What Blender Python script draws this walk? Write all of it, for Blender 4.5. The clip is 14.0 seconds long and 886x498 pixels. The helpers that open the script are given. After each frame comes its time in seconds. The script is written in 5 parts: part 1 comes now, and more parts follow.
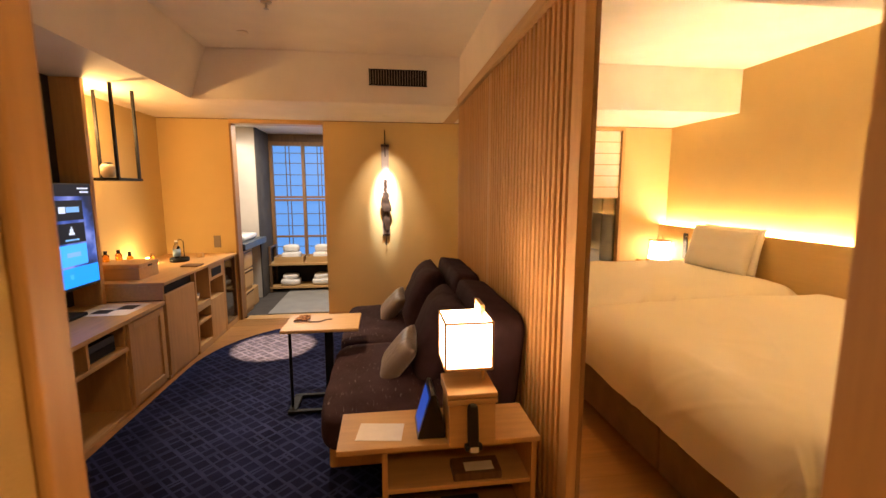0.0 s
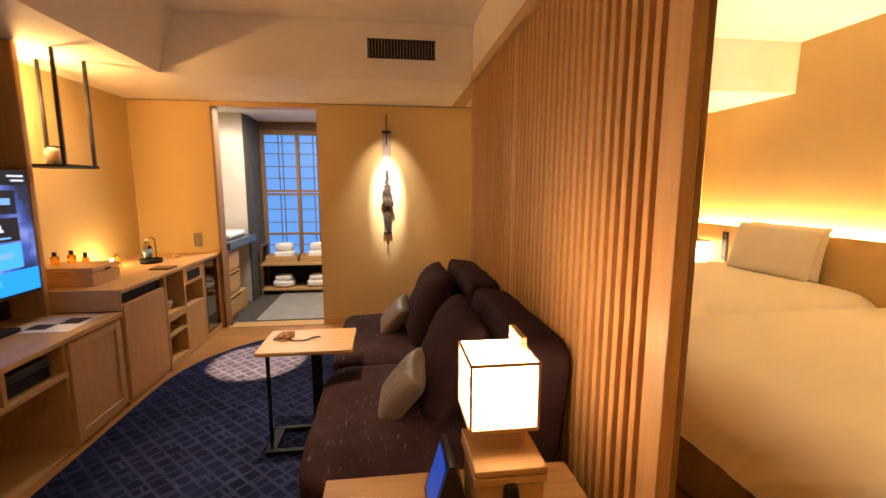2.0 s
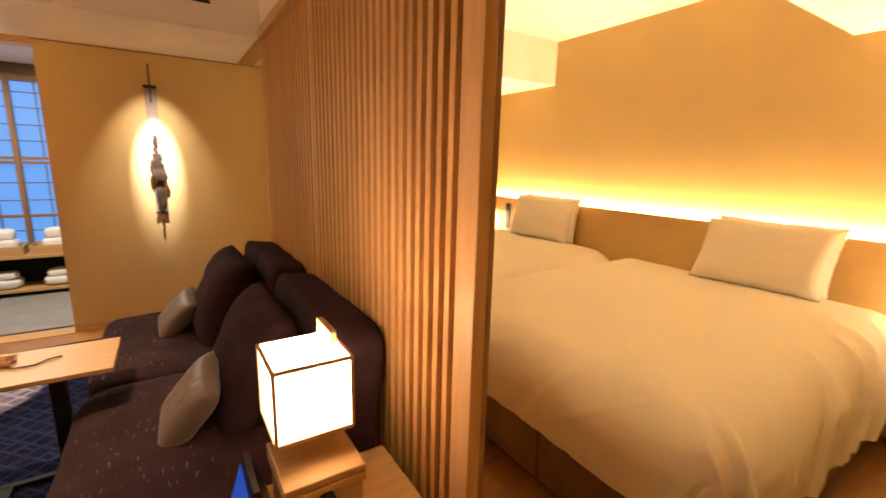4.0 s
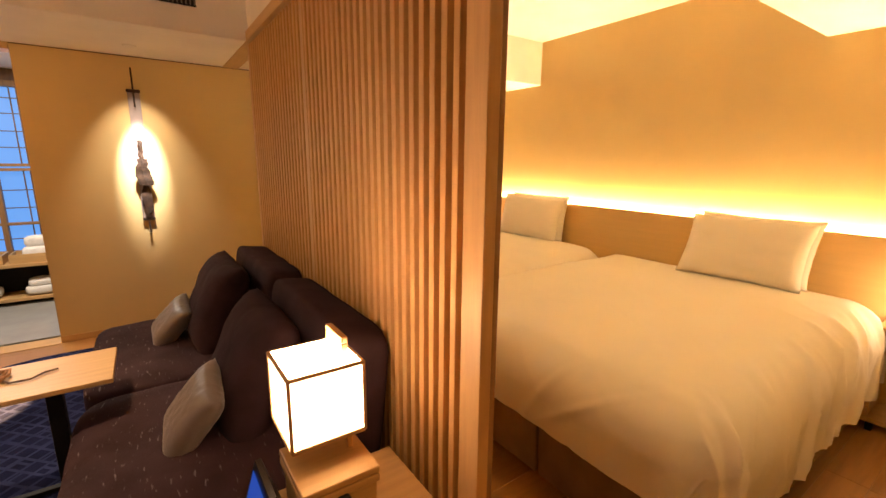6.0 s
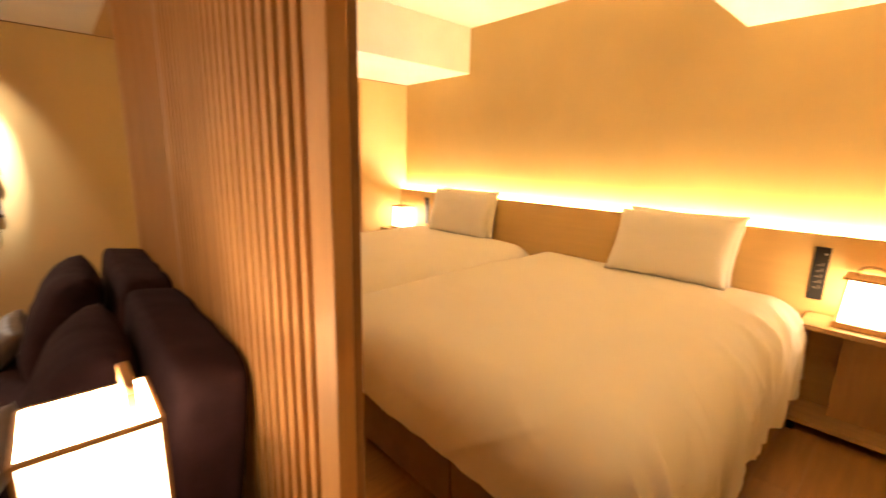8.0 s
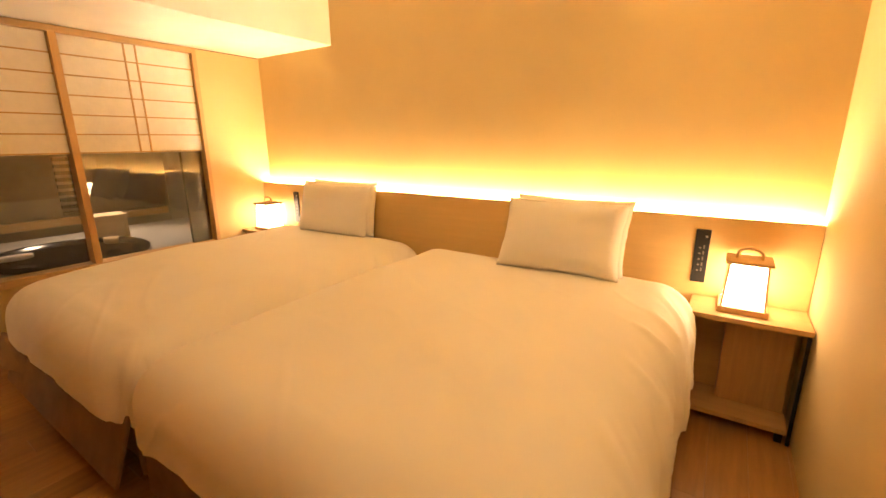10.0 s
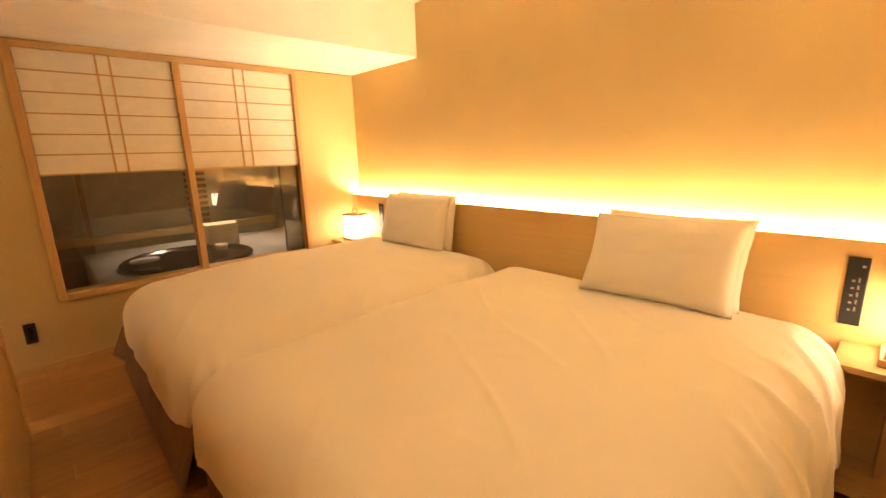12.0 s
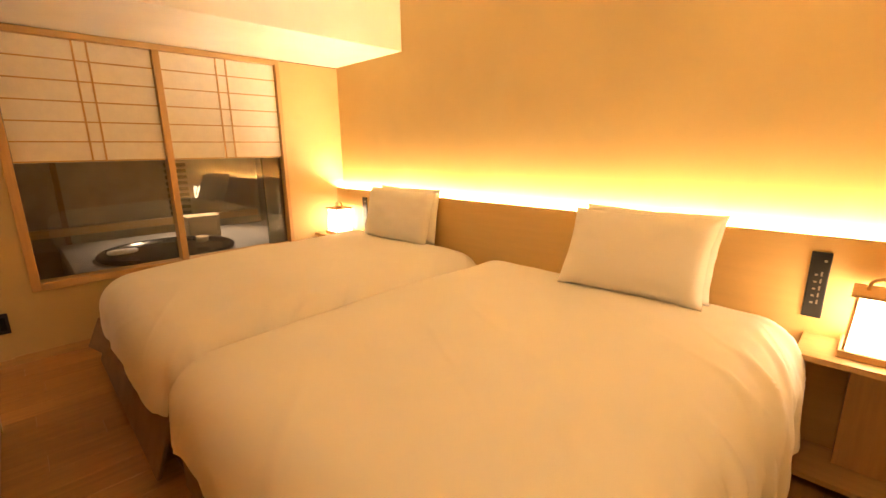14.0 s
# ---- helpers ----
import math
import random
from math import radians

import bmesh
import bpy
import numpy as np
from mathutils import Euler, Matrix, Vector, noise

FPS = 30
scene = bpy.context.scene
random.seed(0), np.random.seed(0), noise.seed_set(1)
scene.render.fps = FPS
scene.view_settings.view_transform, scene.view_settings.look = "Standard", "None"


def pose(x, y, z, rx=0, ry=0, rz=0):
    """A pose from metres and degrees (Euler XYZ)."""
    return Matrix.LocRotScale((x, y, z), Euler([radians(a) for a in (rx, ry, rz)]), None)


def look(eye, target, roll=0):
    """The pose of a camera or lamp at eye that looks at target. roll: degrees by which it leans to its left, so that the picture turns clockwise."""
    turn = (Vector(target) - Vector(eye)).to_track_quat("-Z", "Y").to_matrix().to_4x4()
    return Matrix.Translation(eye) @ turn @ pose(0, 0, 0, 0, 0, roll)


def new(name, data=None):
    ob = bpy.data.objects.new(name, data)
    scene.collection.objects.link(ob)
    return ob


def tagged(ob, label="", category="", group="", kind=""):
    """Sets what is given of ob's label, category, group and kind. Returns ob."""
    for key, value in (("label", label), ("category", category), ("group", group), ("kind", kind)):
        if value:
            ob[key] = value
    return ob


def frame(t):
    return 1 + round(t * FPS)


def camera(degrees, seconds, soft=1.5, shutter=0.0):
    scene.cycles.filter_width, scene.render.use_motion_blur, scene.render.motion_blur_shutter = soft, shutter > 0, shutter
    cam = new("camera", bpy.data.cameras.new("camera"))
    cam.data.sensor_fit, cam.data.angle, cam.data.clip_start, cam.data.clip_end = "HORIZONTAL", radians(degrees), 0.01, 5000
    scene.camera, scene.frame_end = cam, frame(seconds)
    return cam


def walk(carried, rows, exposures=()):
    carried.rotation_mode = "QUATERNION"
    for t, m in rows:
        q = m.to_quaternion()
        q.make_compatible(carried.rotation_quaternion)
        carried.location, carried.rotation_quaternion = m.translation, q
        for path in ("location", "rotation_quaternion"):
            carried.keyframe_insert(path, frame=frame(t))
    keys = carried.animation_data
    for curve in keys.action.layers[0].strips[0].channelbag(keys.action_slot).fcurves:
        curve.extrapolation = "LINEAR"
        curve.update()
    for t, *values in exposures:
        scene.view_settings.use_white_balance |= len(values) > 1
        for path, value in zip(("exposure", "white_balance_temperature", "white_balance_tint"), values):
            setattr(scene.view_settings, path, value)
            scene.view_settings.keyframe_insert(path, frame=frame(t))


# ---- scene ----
cam = camera(91.8, 14.0, shutter=0.5)
PATH = [
    (0, (0.164, 0.199, 1.377), (0.429, 2.164, 1.109), 0.0),
    (0.5, (0.155, 0.336, 1.373), (0.402, 2.303, 1.108), 0.1),
    (1, (0.127, 0.484, 1.37), (0.359, 2.452, 1.103), 0.1),
    (1.5, (0.125, 0.595, 1.35), (0.359, 2.562, 1.078), 0.2),
    (2, (0.175, 0.717, 1.337), (0.428, 2.681, 1.054), 0.1),
    (2.5, (0.233, 0.817, 1.322), (0.624, 2.753, 1.006), 0.5),
    (3, (0.25, 0.807, 1.338), (0.811, 2.693, 0.979), 0.8),
    (3.5, (0.254, 0.809, 1.345), (1.074, 2.592, 0.961), 1.0),
    (4, (0.224, 0.822, 1.348), (1.283, 2.472, 0.952), 1.4),
    (4.2, (0.204, 0.819, 1.356), (1.317, 2.432, 0.961), 1.7),
    (6.5, (0.164, 0.835, 1.37), (1.265, 2.454, 0.963), -0.0),
    (7, (0.254, 0.831, 1.364), (1.329, 2.467, 0.954), -0.1),
    (7.5, (0.382, 0.848, 1.351), (1.472, 2.476, 0.946), -0.2),
    (8, (0.482, 0.955, 1.323), (1.795, 2.406, 0.913), 1.3),
    (8.5, (0.579, 0.986, 1.328), (2.125, 2.178, 0.893), 1.4),
    (8.7, (0.624, 0.991, 1.332), (2.225, 2.103, 0.883), 1.1),
    (10.8, (1.023, 1.253, 1.404), (2.611, 2.354, 0.887), -1.6),
    (11, (1.054, 1.244, 1.41), (2.603, 2.405, 0.905), -2.0),
    (11.5, (1.091, 1.206, 1.379), (2.541, 2.507, 0.926), -1.7),
    (12, (1.114, 1.183, 1.369), (2.446, 2.608, 0.928), -1.7),
    (12.5, (1.088, 1.164, 1.34), (2.389, 2.623, 0.918), -1.0),
    (13, (1.099, 1.154, 1.367), (2.422, 2.586, 0.922), -1.0),
    (13.5, (1.136, 1.14, 1.359), (2.479, 2.551, 0.907), -0.9),
    (14, (1.115, 1.144, 1.35), (2.49, 2.523, 0.894), -0.7),
]
walk(cam, [(t, look(eye, target, roll)) for t, eye, target, roll in PATH])

# ---- light ----
def lamp(name, kind, m, energy, color, **kw):
    d = bpy.data.lights.new(name, kind)
    d.energy, d.color = energy, color
    for k, v in kw.items():
        if k == "size":
            d.size = v
        elif k == "size_y":
            d.shape, d.size_y = "RECTANGLE", v
        elif k == "radius":
            d.shadow_soft_size = v
        elif k == "cone":
            d.spot_size = radians(v)
        elif k == "blend":
            d.spot_blend = v
    ob = new(name, d)
    ob.matrix_world = m
    return ob


AMBER = (1.0, 0.60, 0.232)
WARM = (1.0, 0.56, 0.20)
SOFTWHITE = (1.0, 0.76, 0.48)
DUSK = (0.16, 0.42, 1.0)

world = bpy.data.worlds.new("world")
scene.world = world
world.use_nodes = True
world.node_tree.nodes["Background"].inputs[0].default_value = (0.03, 0.06, 0.12, 1)
world.node_tree.nodes["Background"].inputs[1].default_value = 0.3

# cove strip behind the headboard, in three lengths, shining up along the wall
for i in range(3):
    lamp("cove_light", "AREA", pose(3.462, 1.49 + 1.385 * i, 0.965, 180, 22, 0), 21, AMBER, size=0.03, size_y=1.37)
# recessed downlights, with added fill lamps among them
lamp("art_downlight", "SPOT", look((0.185, 4.575, 2.092), (0.175, 4.94, 1.25)), 62, (1.0, 0.84, 0.68), cone=60, blend=1.0, radius=0.02)
# extra spot added beside the art downlight to brighten its core
lamp("art_hotspot_fill", "SPOT", look((0.185, 4.60, 2.092), (0.178, 4.94, 1.33)), 560, (1.0, 0.93, 0.87), cone=25, blend=1.0, radius=0.02)
lamp("carpet_downlight", "SPOT", look((-0.82, 3.6, 2.48), (-0.83, 4.03, 0)), 5200, (1.0, 0.50, 0.15), cone=17, blend=0.35, radius=0.015)
# added fill for the living room, no known fixture
lamp("living_fill", "SPOT", look((-0.22, 1.38, 2.07), (-0.25, 2.6, 0.4)), 17, (1.0, 0.64, 0.30), cone=84, blend=0.9, radius=0.015)
lamp("ceiling_downlight", "SPOT", look((-0.48, 3.0, 2.485), (-0.30, 2.85, 0)), 170, (1.0, 0.68, 0.38), cone=46, blend=0.9, radius=0.012)
# unseen corridor fill, lifts the entry casing and bounces to the ceiling
lamp("entry_fill", "SPOT", look((0.3, -0.35, 2.08), (0.3, -0.1, 0)), 85, WARM, cone=130, blend=1.0, radius=0.04)
# wide fill added over the beds, without a visible fitting
lamp("bedroom_fill", "SPOT", look((1.55, 1.25, 2.07), (2.1, 2.0, 0)), 20, AMBER, cone=140, blend=1.0, radius=0.05)
# soft area fill added under the bathroom ceiling, no fixture there
lamp("bath_fill", "AREA", pose(-0.9, 5.36, 2.12), 40, (1.0, 0.86, 0.70), size=0.4)
lamp("vanity_downlight", "SPOT", look((-1.62, 5.70, 2.13), (-1.64, 5.85, 0.8)), 15, (1.0, 0.84, 0.66), cone=120, blend=1.0, radius=0.03)
# unseen spot added to brighten the stool, deck and tub room walls
lamp("tub_room_fill", "SPOT", look((2.75, 6.4, 2.2), (2.42, 6.05, 0.5)), 230, (1.0, 0.72, 0.46), cone=66, blend=0.9, radius=0.03)

# ---- materials ----
def nodes(name):
    m = bpy.data.materials.new(name)
    m.use_nodes = True
    t = m.node_tree
    return m, t, t.nodes["Principled BSDF"]


def mat(name, base, rough=0.5, vary=0.15, scale=6.0, stretch=(1, 1, 1), bump=0.1, fine=180.0, metal=0.0, second=None, sheen=0.0, random_amt=0.0, detail=5.0, spec=0.5):
    """Base colour varied at two scales, with fine relief."""
    m, t, p = nodes(name)
    L = t.links.new
    tc = t.nodes.new("ShaderNodeTexCoord")
    mp = t.nodes.new("ShaderNodeMapping")
    mp.inputs["Scale"].default_value = stretch
    L(tc.outputs["Object"], mp.inputs["Vector"])
    vec = mp.outputs["Vector"]
    info = t.nodes.new("ShaderNodeObjectInfo")
    if random_amt:
        add = t.nodes.new("ShaderNodeVectorMath")
        add.operation = "MULTIPLY_ADD"
        add.inputs[1].default_value = (1, 1, 1)
        sc = t.nodes.new("ShaderNodeVectorMath")
        sc.operation = "SCALE"
        sc.inputs[0].default_value = (13.0, 7.0, 17.0)
        L(info.outputs["Random"], sc.inputs["Scale"])
        L(vec, add.inputs[0])
        L(sc.outputs[0], add.inputs[2])
        vec = add.outputs[0]
    n1 = t.nodes.new("ShaderNodeTexNoise")
    n1.inputs["Scale"].default_value, n1.inputs["Detail"].default_value = scale, detail
    n2 = t.nodes.new("ShaderNodeTexNoise")
    n2.inputs["Scale"].default_value, n2.inputs["Detail"].default_value = fine, 3
    L(vec, n1.inputs["Vector"]), L(vec, n2.inputs["Vector"])
    ramp = t.nodes.new("ShaderNodeValToRGB")
    lo = second or tuple(c * (1 - vary) for c in base)
    hi = base if second else tuple(min(1, c * (1 + vary)) for c in base)
    ramp.color_ramp.elements[0].color, ramp.color_ramp.elements[1].color = (*lo, 1), (*hi, 1)
    ramp.color_ramp.elements[0].position, ramp.color_ramp.elements[1].position = 0.32, 0.68
    L(n1.outputs["Fac"], ramp.inputs["Fac"])
    mix = t.nodes.new("ShaderNodeMix")
    mix.data_type, mix.blend_type = "RGBA", "MULTIPLY"
    mix.inputs[0].default_value = min(1.0, vary * 1.6)
    L(ramp.outputs["Color"], mix.inputs[6]), L(n2.outputs["Fac"], mix.inputs[7])
    out = mix.outputs[2]
    if random_amt:
        hsv = t.nodes.new("ShaderNodeHueSaturation")
        mr = t.nodes.new("ShaderNodeMapRange")
        mr.inputs[3].default_value, mr.inputs[4].default_value = 1 - random_amt, 1 + random_amt
        L(info.outputs["Random"], mr.inputs[0]), L(mr.outputs[0], hsv.inputs["Value"]), L(out, hsv.inputs["Color"])
        out = hsv.outputs["Color"]
    L(out, p.inputs["Base Color"])
    p.inputs["Roughness"].default_value, p.inputs["Metallic"].default_value = rough, metal
    p.inputs["Specular IOR Level"].default_value = spec
    if sheen:
        p.inputs["Sheen Weight"].default_value = sheen
    if bump:
        b = t.nodes.new("ShaderNodeBump")
        b.inputs["Strength"].default_value, b.inputs["Distance"].default_value = bump, 0.003
        L(n2.outputs["Fac"], b.inputs["Height"]), L(b.outputs["Normal"], p.inputs["Normal"])
    return m


def glow(name, color, strength):
    m, t, p = nodes(name)
    p.inputs["Base Color"].default_value = (*[c * 0.1 for c in color], 1)
    p.inputs["Emission Color"].default_value = (*color, 1)
    p.inputs["Emission Strength"].default_value = strength
    return m


def clear(name, tint=(1, 1, 1), rough=0.0, ior=1.45):
    m, t, p = nodes(name)
    p.inputs["Base Color"].default_value = (*tint, 1)
    p.inputs["Transmission Weight"].default_value, p.inputs["Roughness"].default_value = 1.0, rough
    p.inputs["IOR"].default_value = ior
    return m


def paper_glow(name, base, color, strength):
    m = mat(name, base, 0.8, 0.06, 30, bump=0.15, fine=90)
    p = m.node_tree.nodes["Principled BSDF"]
    p.inputs["Emission Color"].default_value = (*color, 1)
    p.inputs["Emission Strength"].default_value = strength
    return m


def fleck_fabric(name, base, fleck):
    """Dark upholstery with sparse pale vertical flecks."""
    m = mat(name, base, 0.9, 0.22, 9, bump=0.4, fine=420, spec=0.12)
    t = m.node_tree
    L = t.links.new
    p = t.nodes["Principled BSDF"]
    src = p.inputs["Base Color"].links[0].from_socket
    tc = t.nodes.new("ShaderNodeTexCoord")
    mp = t.nodes.new("ShaderNodeMapping")
    mp.inputs["Scale"].default_value = (85, 17, 40)
    L(tc.outputs["Object"], mp.inputs[0])
    n = t.nodes.new("ShaderNodeTexNoise")
    n.inputs["Scale"].default_value, n.inputs["Detail"].default_value = 1.0, 2.0
    L(mp.outputs[0], n.inputs["Vector"])
    r = t.nodes.new("ShaderNodeMapRange")
    r.inputs[1].default_value, r.inputs[2].default_value = 0.64, 0.80
    L(n.outputs["Fac"], r.inputs[0])
    mx = t.nodes.new("ShaderNodeMix")
    mx.data_type = "RGBA"
    mx.inputs[7].default_value = (*fleck, 1)
    L(r.outputs[0], mx.inputs[0]), L(src, mx.inputs[6]), L(mx.outputs[2], p.inputs["Base Color"])
    return m


def carpet_mat():
    """Navy pile with a woven diagonal lattice of paler outlined rectangles."""
    m = mat("carpet_pile", (0.013, 0.017, 0.060), 0.95, 0.35, 5, bump=0.6, fine=260, spec=0.06)
    t = m.node_tree
    L = t.links.new
    p = t.nodes["Principled BSDF"]
    src = p.inputs["Base Color"].links[0].from_socket
    tc = t.nodes.new("ShaderNodeTexCoord")
    tot = None

    def lines(rot, scale, off, thick):
        mp = t.nodes.new("ShaderNodeMapping")
        mp.inputs["Rotation"].default_value = (0, 0, radians(rot))
        mp.inputs["Location"].default_value = off
        L(tc.outputs["Object"], mp.inputs[0])
        b = t.nodes.new("ShaderNodeTexBrick")
        b.inputs["Scale"].default_value = scale
        b.inputs["Mortar Size"].default_value, b.inputs["Mortar Smooth"].default_value = thick, 0.3
        b.inputs["Brick Width"].default_value, b.inputs["Row Height"].default_value = 0.9, 0.3
        L(mp.outputs[0], b.inputs["Vector"])
        return b.outputs["Fac"]

    a, c = lines(45, 4.2, (0, 0, 0), 0.035), lines(-45, 4.2, (0.1, 0.05, 0), 0.035)
    add = t.nodes.new("ShaderNodeMath")
    add.operation = "MAXIMUM"
    L(a, add.inputs[0]), L(c, add.inputs[1])
    n = t.nodes.new("ShaderNodeTexNoise")
    n.inputs["Scale"].default_value = 14
    mul = t.nodes.new("ShaderNodeMath")
    mul.operation = "MULTIPLY"
    L(add.outputs[0], mul.inputs[0]), L(n.outputs["Fac"], mul.inputs[1])
    mx = t.nodes.new("ShaderNodeMix")
    mx.data_type = "RGBA"
    mx.inputs[7].default_value = (0.040, 0.052, 0.145, 1)
    L(mul.outputs[0], mx.inputs[0]), L(src, mx.inputs[6]), L(mx.outputs[2], p.inputs["Base Color"])
    return m


PLASTER = mat("ceiling_plaster", (0.90, 0.84, 0.75), 0.85, 0.04, 3, bump=0.12, fine=220)
WALLPAPER = mat("wallpaper_weave", (0.60, 0.447, 0.205), 0.85, 0.03, 2.5, bump=0.3, fine=260)
OAK = mat("oak_veneer", (0.58, 0.365, 0.155), 0.42, 0.08, 5, (1, 1, 9), 0.12, 60)
OAK_Y = mat("oak_along_y", (0.58, 0.365, 0.155), 0.4, 0.08, 5, (9, 0.8, 9), 0.12, 60)
OAK_X = mat("oak_along_x", (0.58, 0.365, 0.155), 0.4, 0.08, 5, (0.8, 9, 9), 0.12, 60)
OAK_Z = mat("oak_upright", (0.58, 0.345, 0.14), 0.45, 0.08, 5, (10, 10, 0.7), 0.12, 60)
SLAT = mat("oak_slat", (0.57, 0.33, 0.13), 0.5, 0.07, 5, (14, 14, 0.8), 0.15, 50, random_amt=0.06, spec=0.3)
HEADBOARD = mat("headboard_oak", (0.70, 0.475, 0.19), 0.42, 0.03, 4, (8, 0.6, 8), 0.05, 60)
DARKWOOD = mat("dark_stained_wood", (0.16, 0.085, 0.04), 0.5, 0.2, 6, (10, 10, 0.8), 0.15, 60)
EDGEWOOD = mat("brown_edge_wood", (0.30, 0.16, 0.065), 0.5, 0.15, 6, (10, 10, 0.8), 0.15, 60)
PLANK = mat("floor_plank", (0.42, 0.215, 0.070), 0.28, 0.12, 4, (0.9, 10, 10), 0.08, 50, random_amt=0.12)
LINEN = mat("white_duvet_cotton", (0.86, 0.83, 0.77), 0.9, 0.012, 3, bump=0.2, fine=350, sheen=0.15)
PILLOWCASE = mat("white_pillowcase", (0.86, 0.83, 0.77), 0.9, 0.012, 3, bump=0.2, fine=350, sheen=0.15)
SKIRT = mat("brown_bed_base_fabric", (0.27, 0.175, 0.10), 0.9, 0.15, 9, bump=0.4, fine=380)
SOFA = fleck_fabric("dark_fleck_upholstery", (0.048, 0.026, 0.032), (0.20, 0.16, 0.17))
SOFA_BACK = mat("charcoal_upholstery", (0.046, 0.025, 0.031), 0.9, 0.25, 8, bump=0.4, fine=420, spec=0.12)
SATIN = mat("grey_satin_cushion", (0.15, 0.108, 0.088), 0.42, 0.1, 8, bump=0.3, fine=240, sheen=0.3)
CARPET = carpet_mat()
BLACK = mat("black_metal", (0.012, 0.011, 0.011), 0.55, 0.2, 20, bump=0.03, spec=0.2)
BLACKPLASTIC = mat("black_plastic", (0.012, 0.012, 0.012), 0.32, 0.1, 20, bump=0.03)
DARKPANEL = mat("dark_panel", (0.016, 0.012, 0.010), 0.55, 0.3, 5, (1, 6, 1), 0.1)
PLATE = mat("taupe_switch_plate", (0.22, 0.18, 0.14), 0.5, 0.05, 20, bump=0.02)
WHITEPAPER = mat("white_paper", (0.82, 0.80, 0.76), 0.8, 0.04, 20, bump=0.05)
TOWEL = mat("white_terry", (0.82, 0.81, 0.80), 0.95, 0.06, 20, bump=0.8, fine=300)
GREYTILE = mat("grey_floor_tile", (0.30, 0.30, 0.29), 0.5, 0.1, 5, bump=0.1)
BATHWALL = mat("pale_textured_wallcovering", (0.64, 0.59, 0.53), 0.85, 0.03, 8, (1, 1, 2), 0.15)
BATHDARK = mat("slate_side_panel", (0.085, 0.075, 0.07), 0.9, 0.2, 6, bump=0.1)
STONE = mat("dark_blue_stone", (0.07, 0.09, 0.12), 0.3, 0.2, 9, bump=0.05)
CERAMIC = mat("white_ceramic", (0.85, 0.85, 0.84), 0.12, 0.02, 5, bump=0)
SHADEPAPER = mat("washi_blind", (0.86, 0.81, 0.72), 0.9, 0.03, 16, bump=0.3, fine=60)
TUBBLACK = mat("black_glazed_tub", (0.012, 0.012, 0.012), 0.15, 0.2, 9, bump=0.04)
BATHSTONE = mat("grey_bath_stone", (0.30, 0.28, 0.26), 0.6, 0.15, 6, bump=0.2)
HINOKI = mat("pale_cypress", (0.72, 0.56, 0.36), 0.55, 0.1, 6, (1, 9, 9), 0.1)
GLASS = clear("window_glass", ior=1.75)
AMBERGLASS = clear("amber_bottle_glass", (0.9, 0.45, 0.06))
CLEARPLASTIC = clear("clear_bottle", (0.93, 0.96, 1.0))
RUST = mat("rusted_iron", (0.060, 0.030, 0.016), 0.75, 0.5, 18, bump=0.5, fine=90, spec=0.25)
ROPE = mat("braided_cord", (0.42, 0.20, 0.09), 0.8, 0.3, 60, bump=0.5, fine=200)
CHROME = mat("brushed_metal", (0.6, 0.58, 0.55), 0.3, 0.08, 30, metal=1.0, bump=0.03)
LEDGLOW = glow("led_strip", (1.0, 0.84, 0.60), 110)
LANTERN = paper_glow("lit_washi_shade", (0.8, 0.74, 0.62), (1.0, 0.64, 0.37), 14)
# far stronger glow than the shade, added to throw light on the ceiling
CEILING_FILL = paper_glow("ceiling_fill_glow", (0.8, 0.74, 0.62), (1.0, 0.64, 0.37), 85)
BEDLANTERN = paper_glow("lit_lantern_paper", (0.8, 0.74, 0.62), (1.0, 0.70, 0.42), 20.0)
SHOJIBLUE = glow("daylit_shoji_paper", DUSK, 0.85)
DOWNLIGHT = glow("downlight_lens", SOFTWHITE, 12)

# ---- mesh helpers ----
ORIGIN = {}


def base_of(ob):
    return ORIGIN.get(ob.name, Vector((0, 0, 0))) if ob else Vector((0, 0, 0))


def thing(name, at, label, category, group="", kind=""):
    ob = new(name)
    ob.empty_display_size = 0.05
    ob.location = at
    ORIGIN[ob.name] = Vector(at)
    return tagged(ob, label, category, group, kind)


def part(name, bm, material, parent=None, label="", smooth=False):
    """Links a bmesh, given in world metres, as one mesh object under its parent."""
    me = bpy.data.meshes.new(name)
    o = base_of(parent)
    bmesh.ops.translate(bm, verts=bm.verts, vec=-o)
    bmesh.ops.recalc_face_normals(bm, faces=bm.faces)
    bm.to_mesh(me)
    bm.free()
    if smooth:
        me.polygons.foreach_set("use_smooth", [True] * len(me.polygons))
    me.materials.append(material)
    ob = new(name, me)
    if parent:
        ob.parent = parent
        ORIGIN[ob.name] = o
    if label:
        ob["label"] = label
    return ob


def bx(x0, x1, y0, y1, z0, z1, bevel=0.004, seg=2, bm=None):
    bm = bm or bmesh.new()
    r = bmesh.ops.create_cube(bm, size=1.0)
    bmesh.ops.scale(bm, verts=r["verts"], vec=(x1 - x0, y1 - y0, z1 - z0))
    bmesh.ops.translate(bm, verts=r["verts"], vec=((x0 + x1) / 2, (y0 + y1) / 2, (z0 + z1) / 2))
    if bevel:
        es = {e for v in r["verts"] for e in v.link_edges}
        bmesh.ops.bevel(bm, geom=list(es), offset=bevel, segments=seg, affect="EDGES", profile=0.5)
    return bm


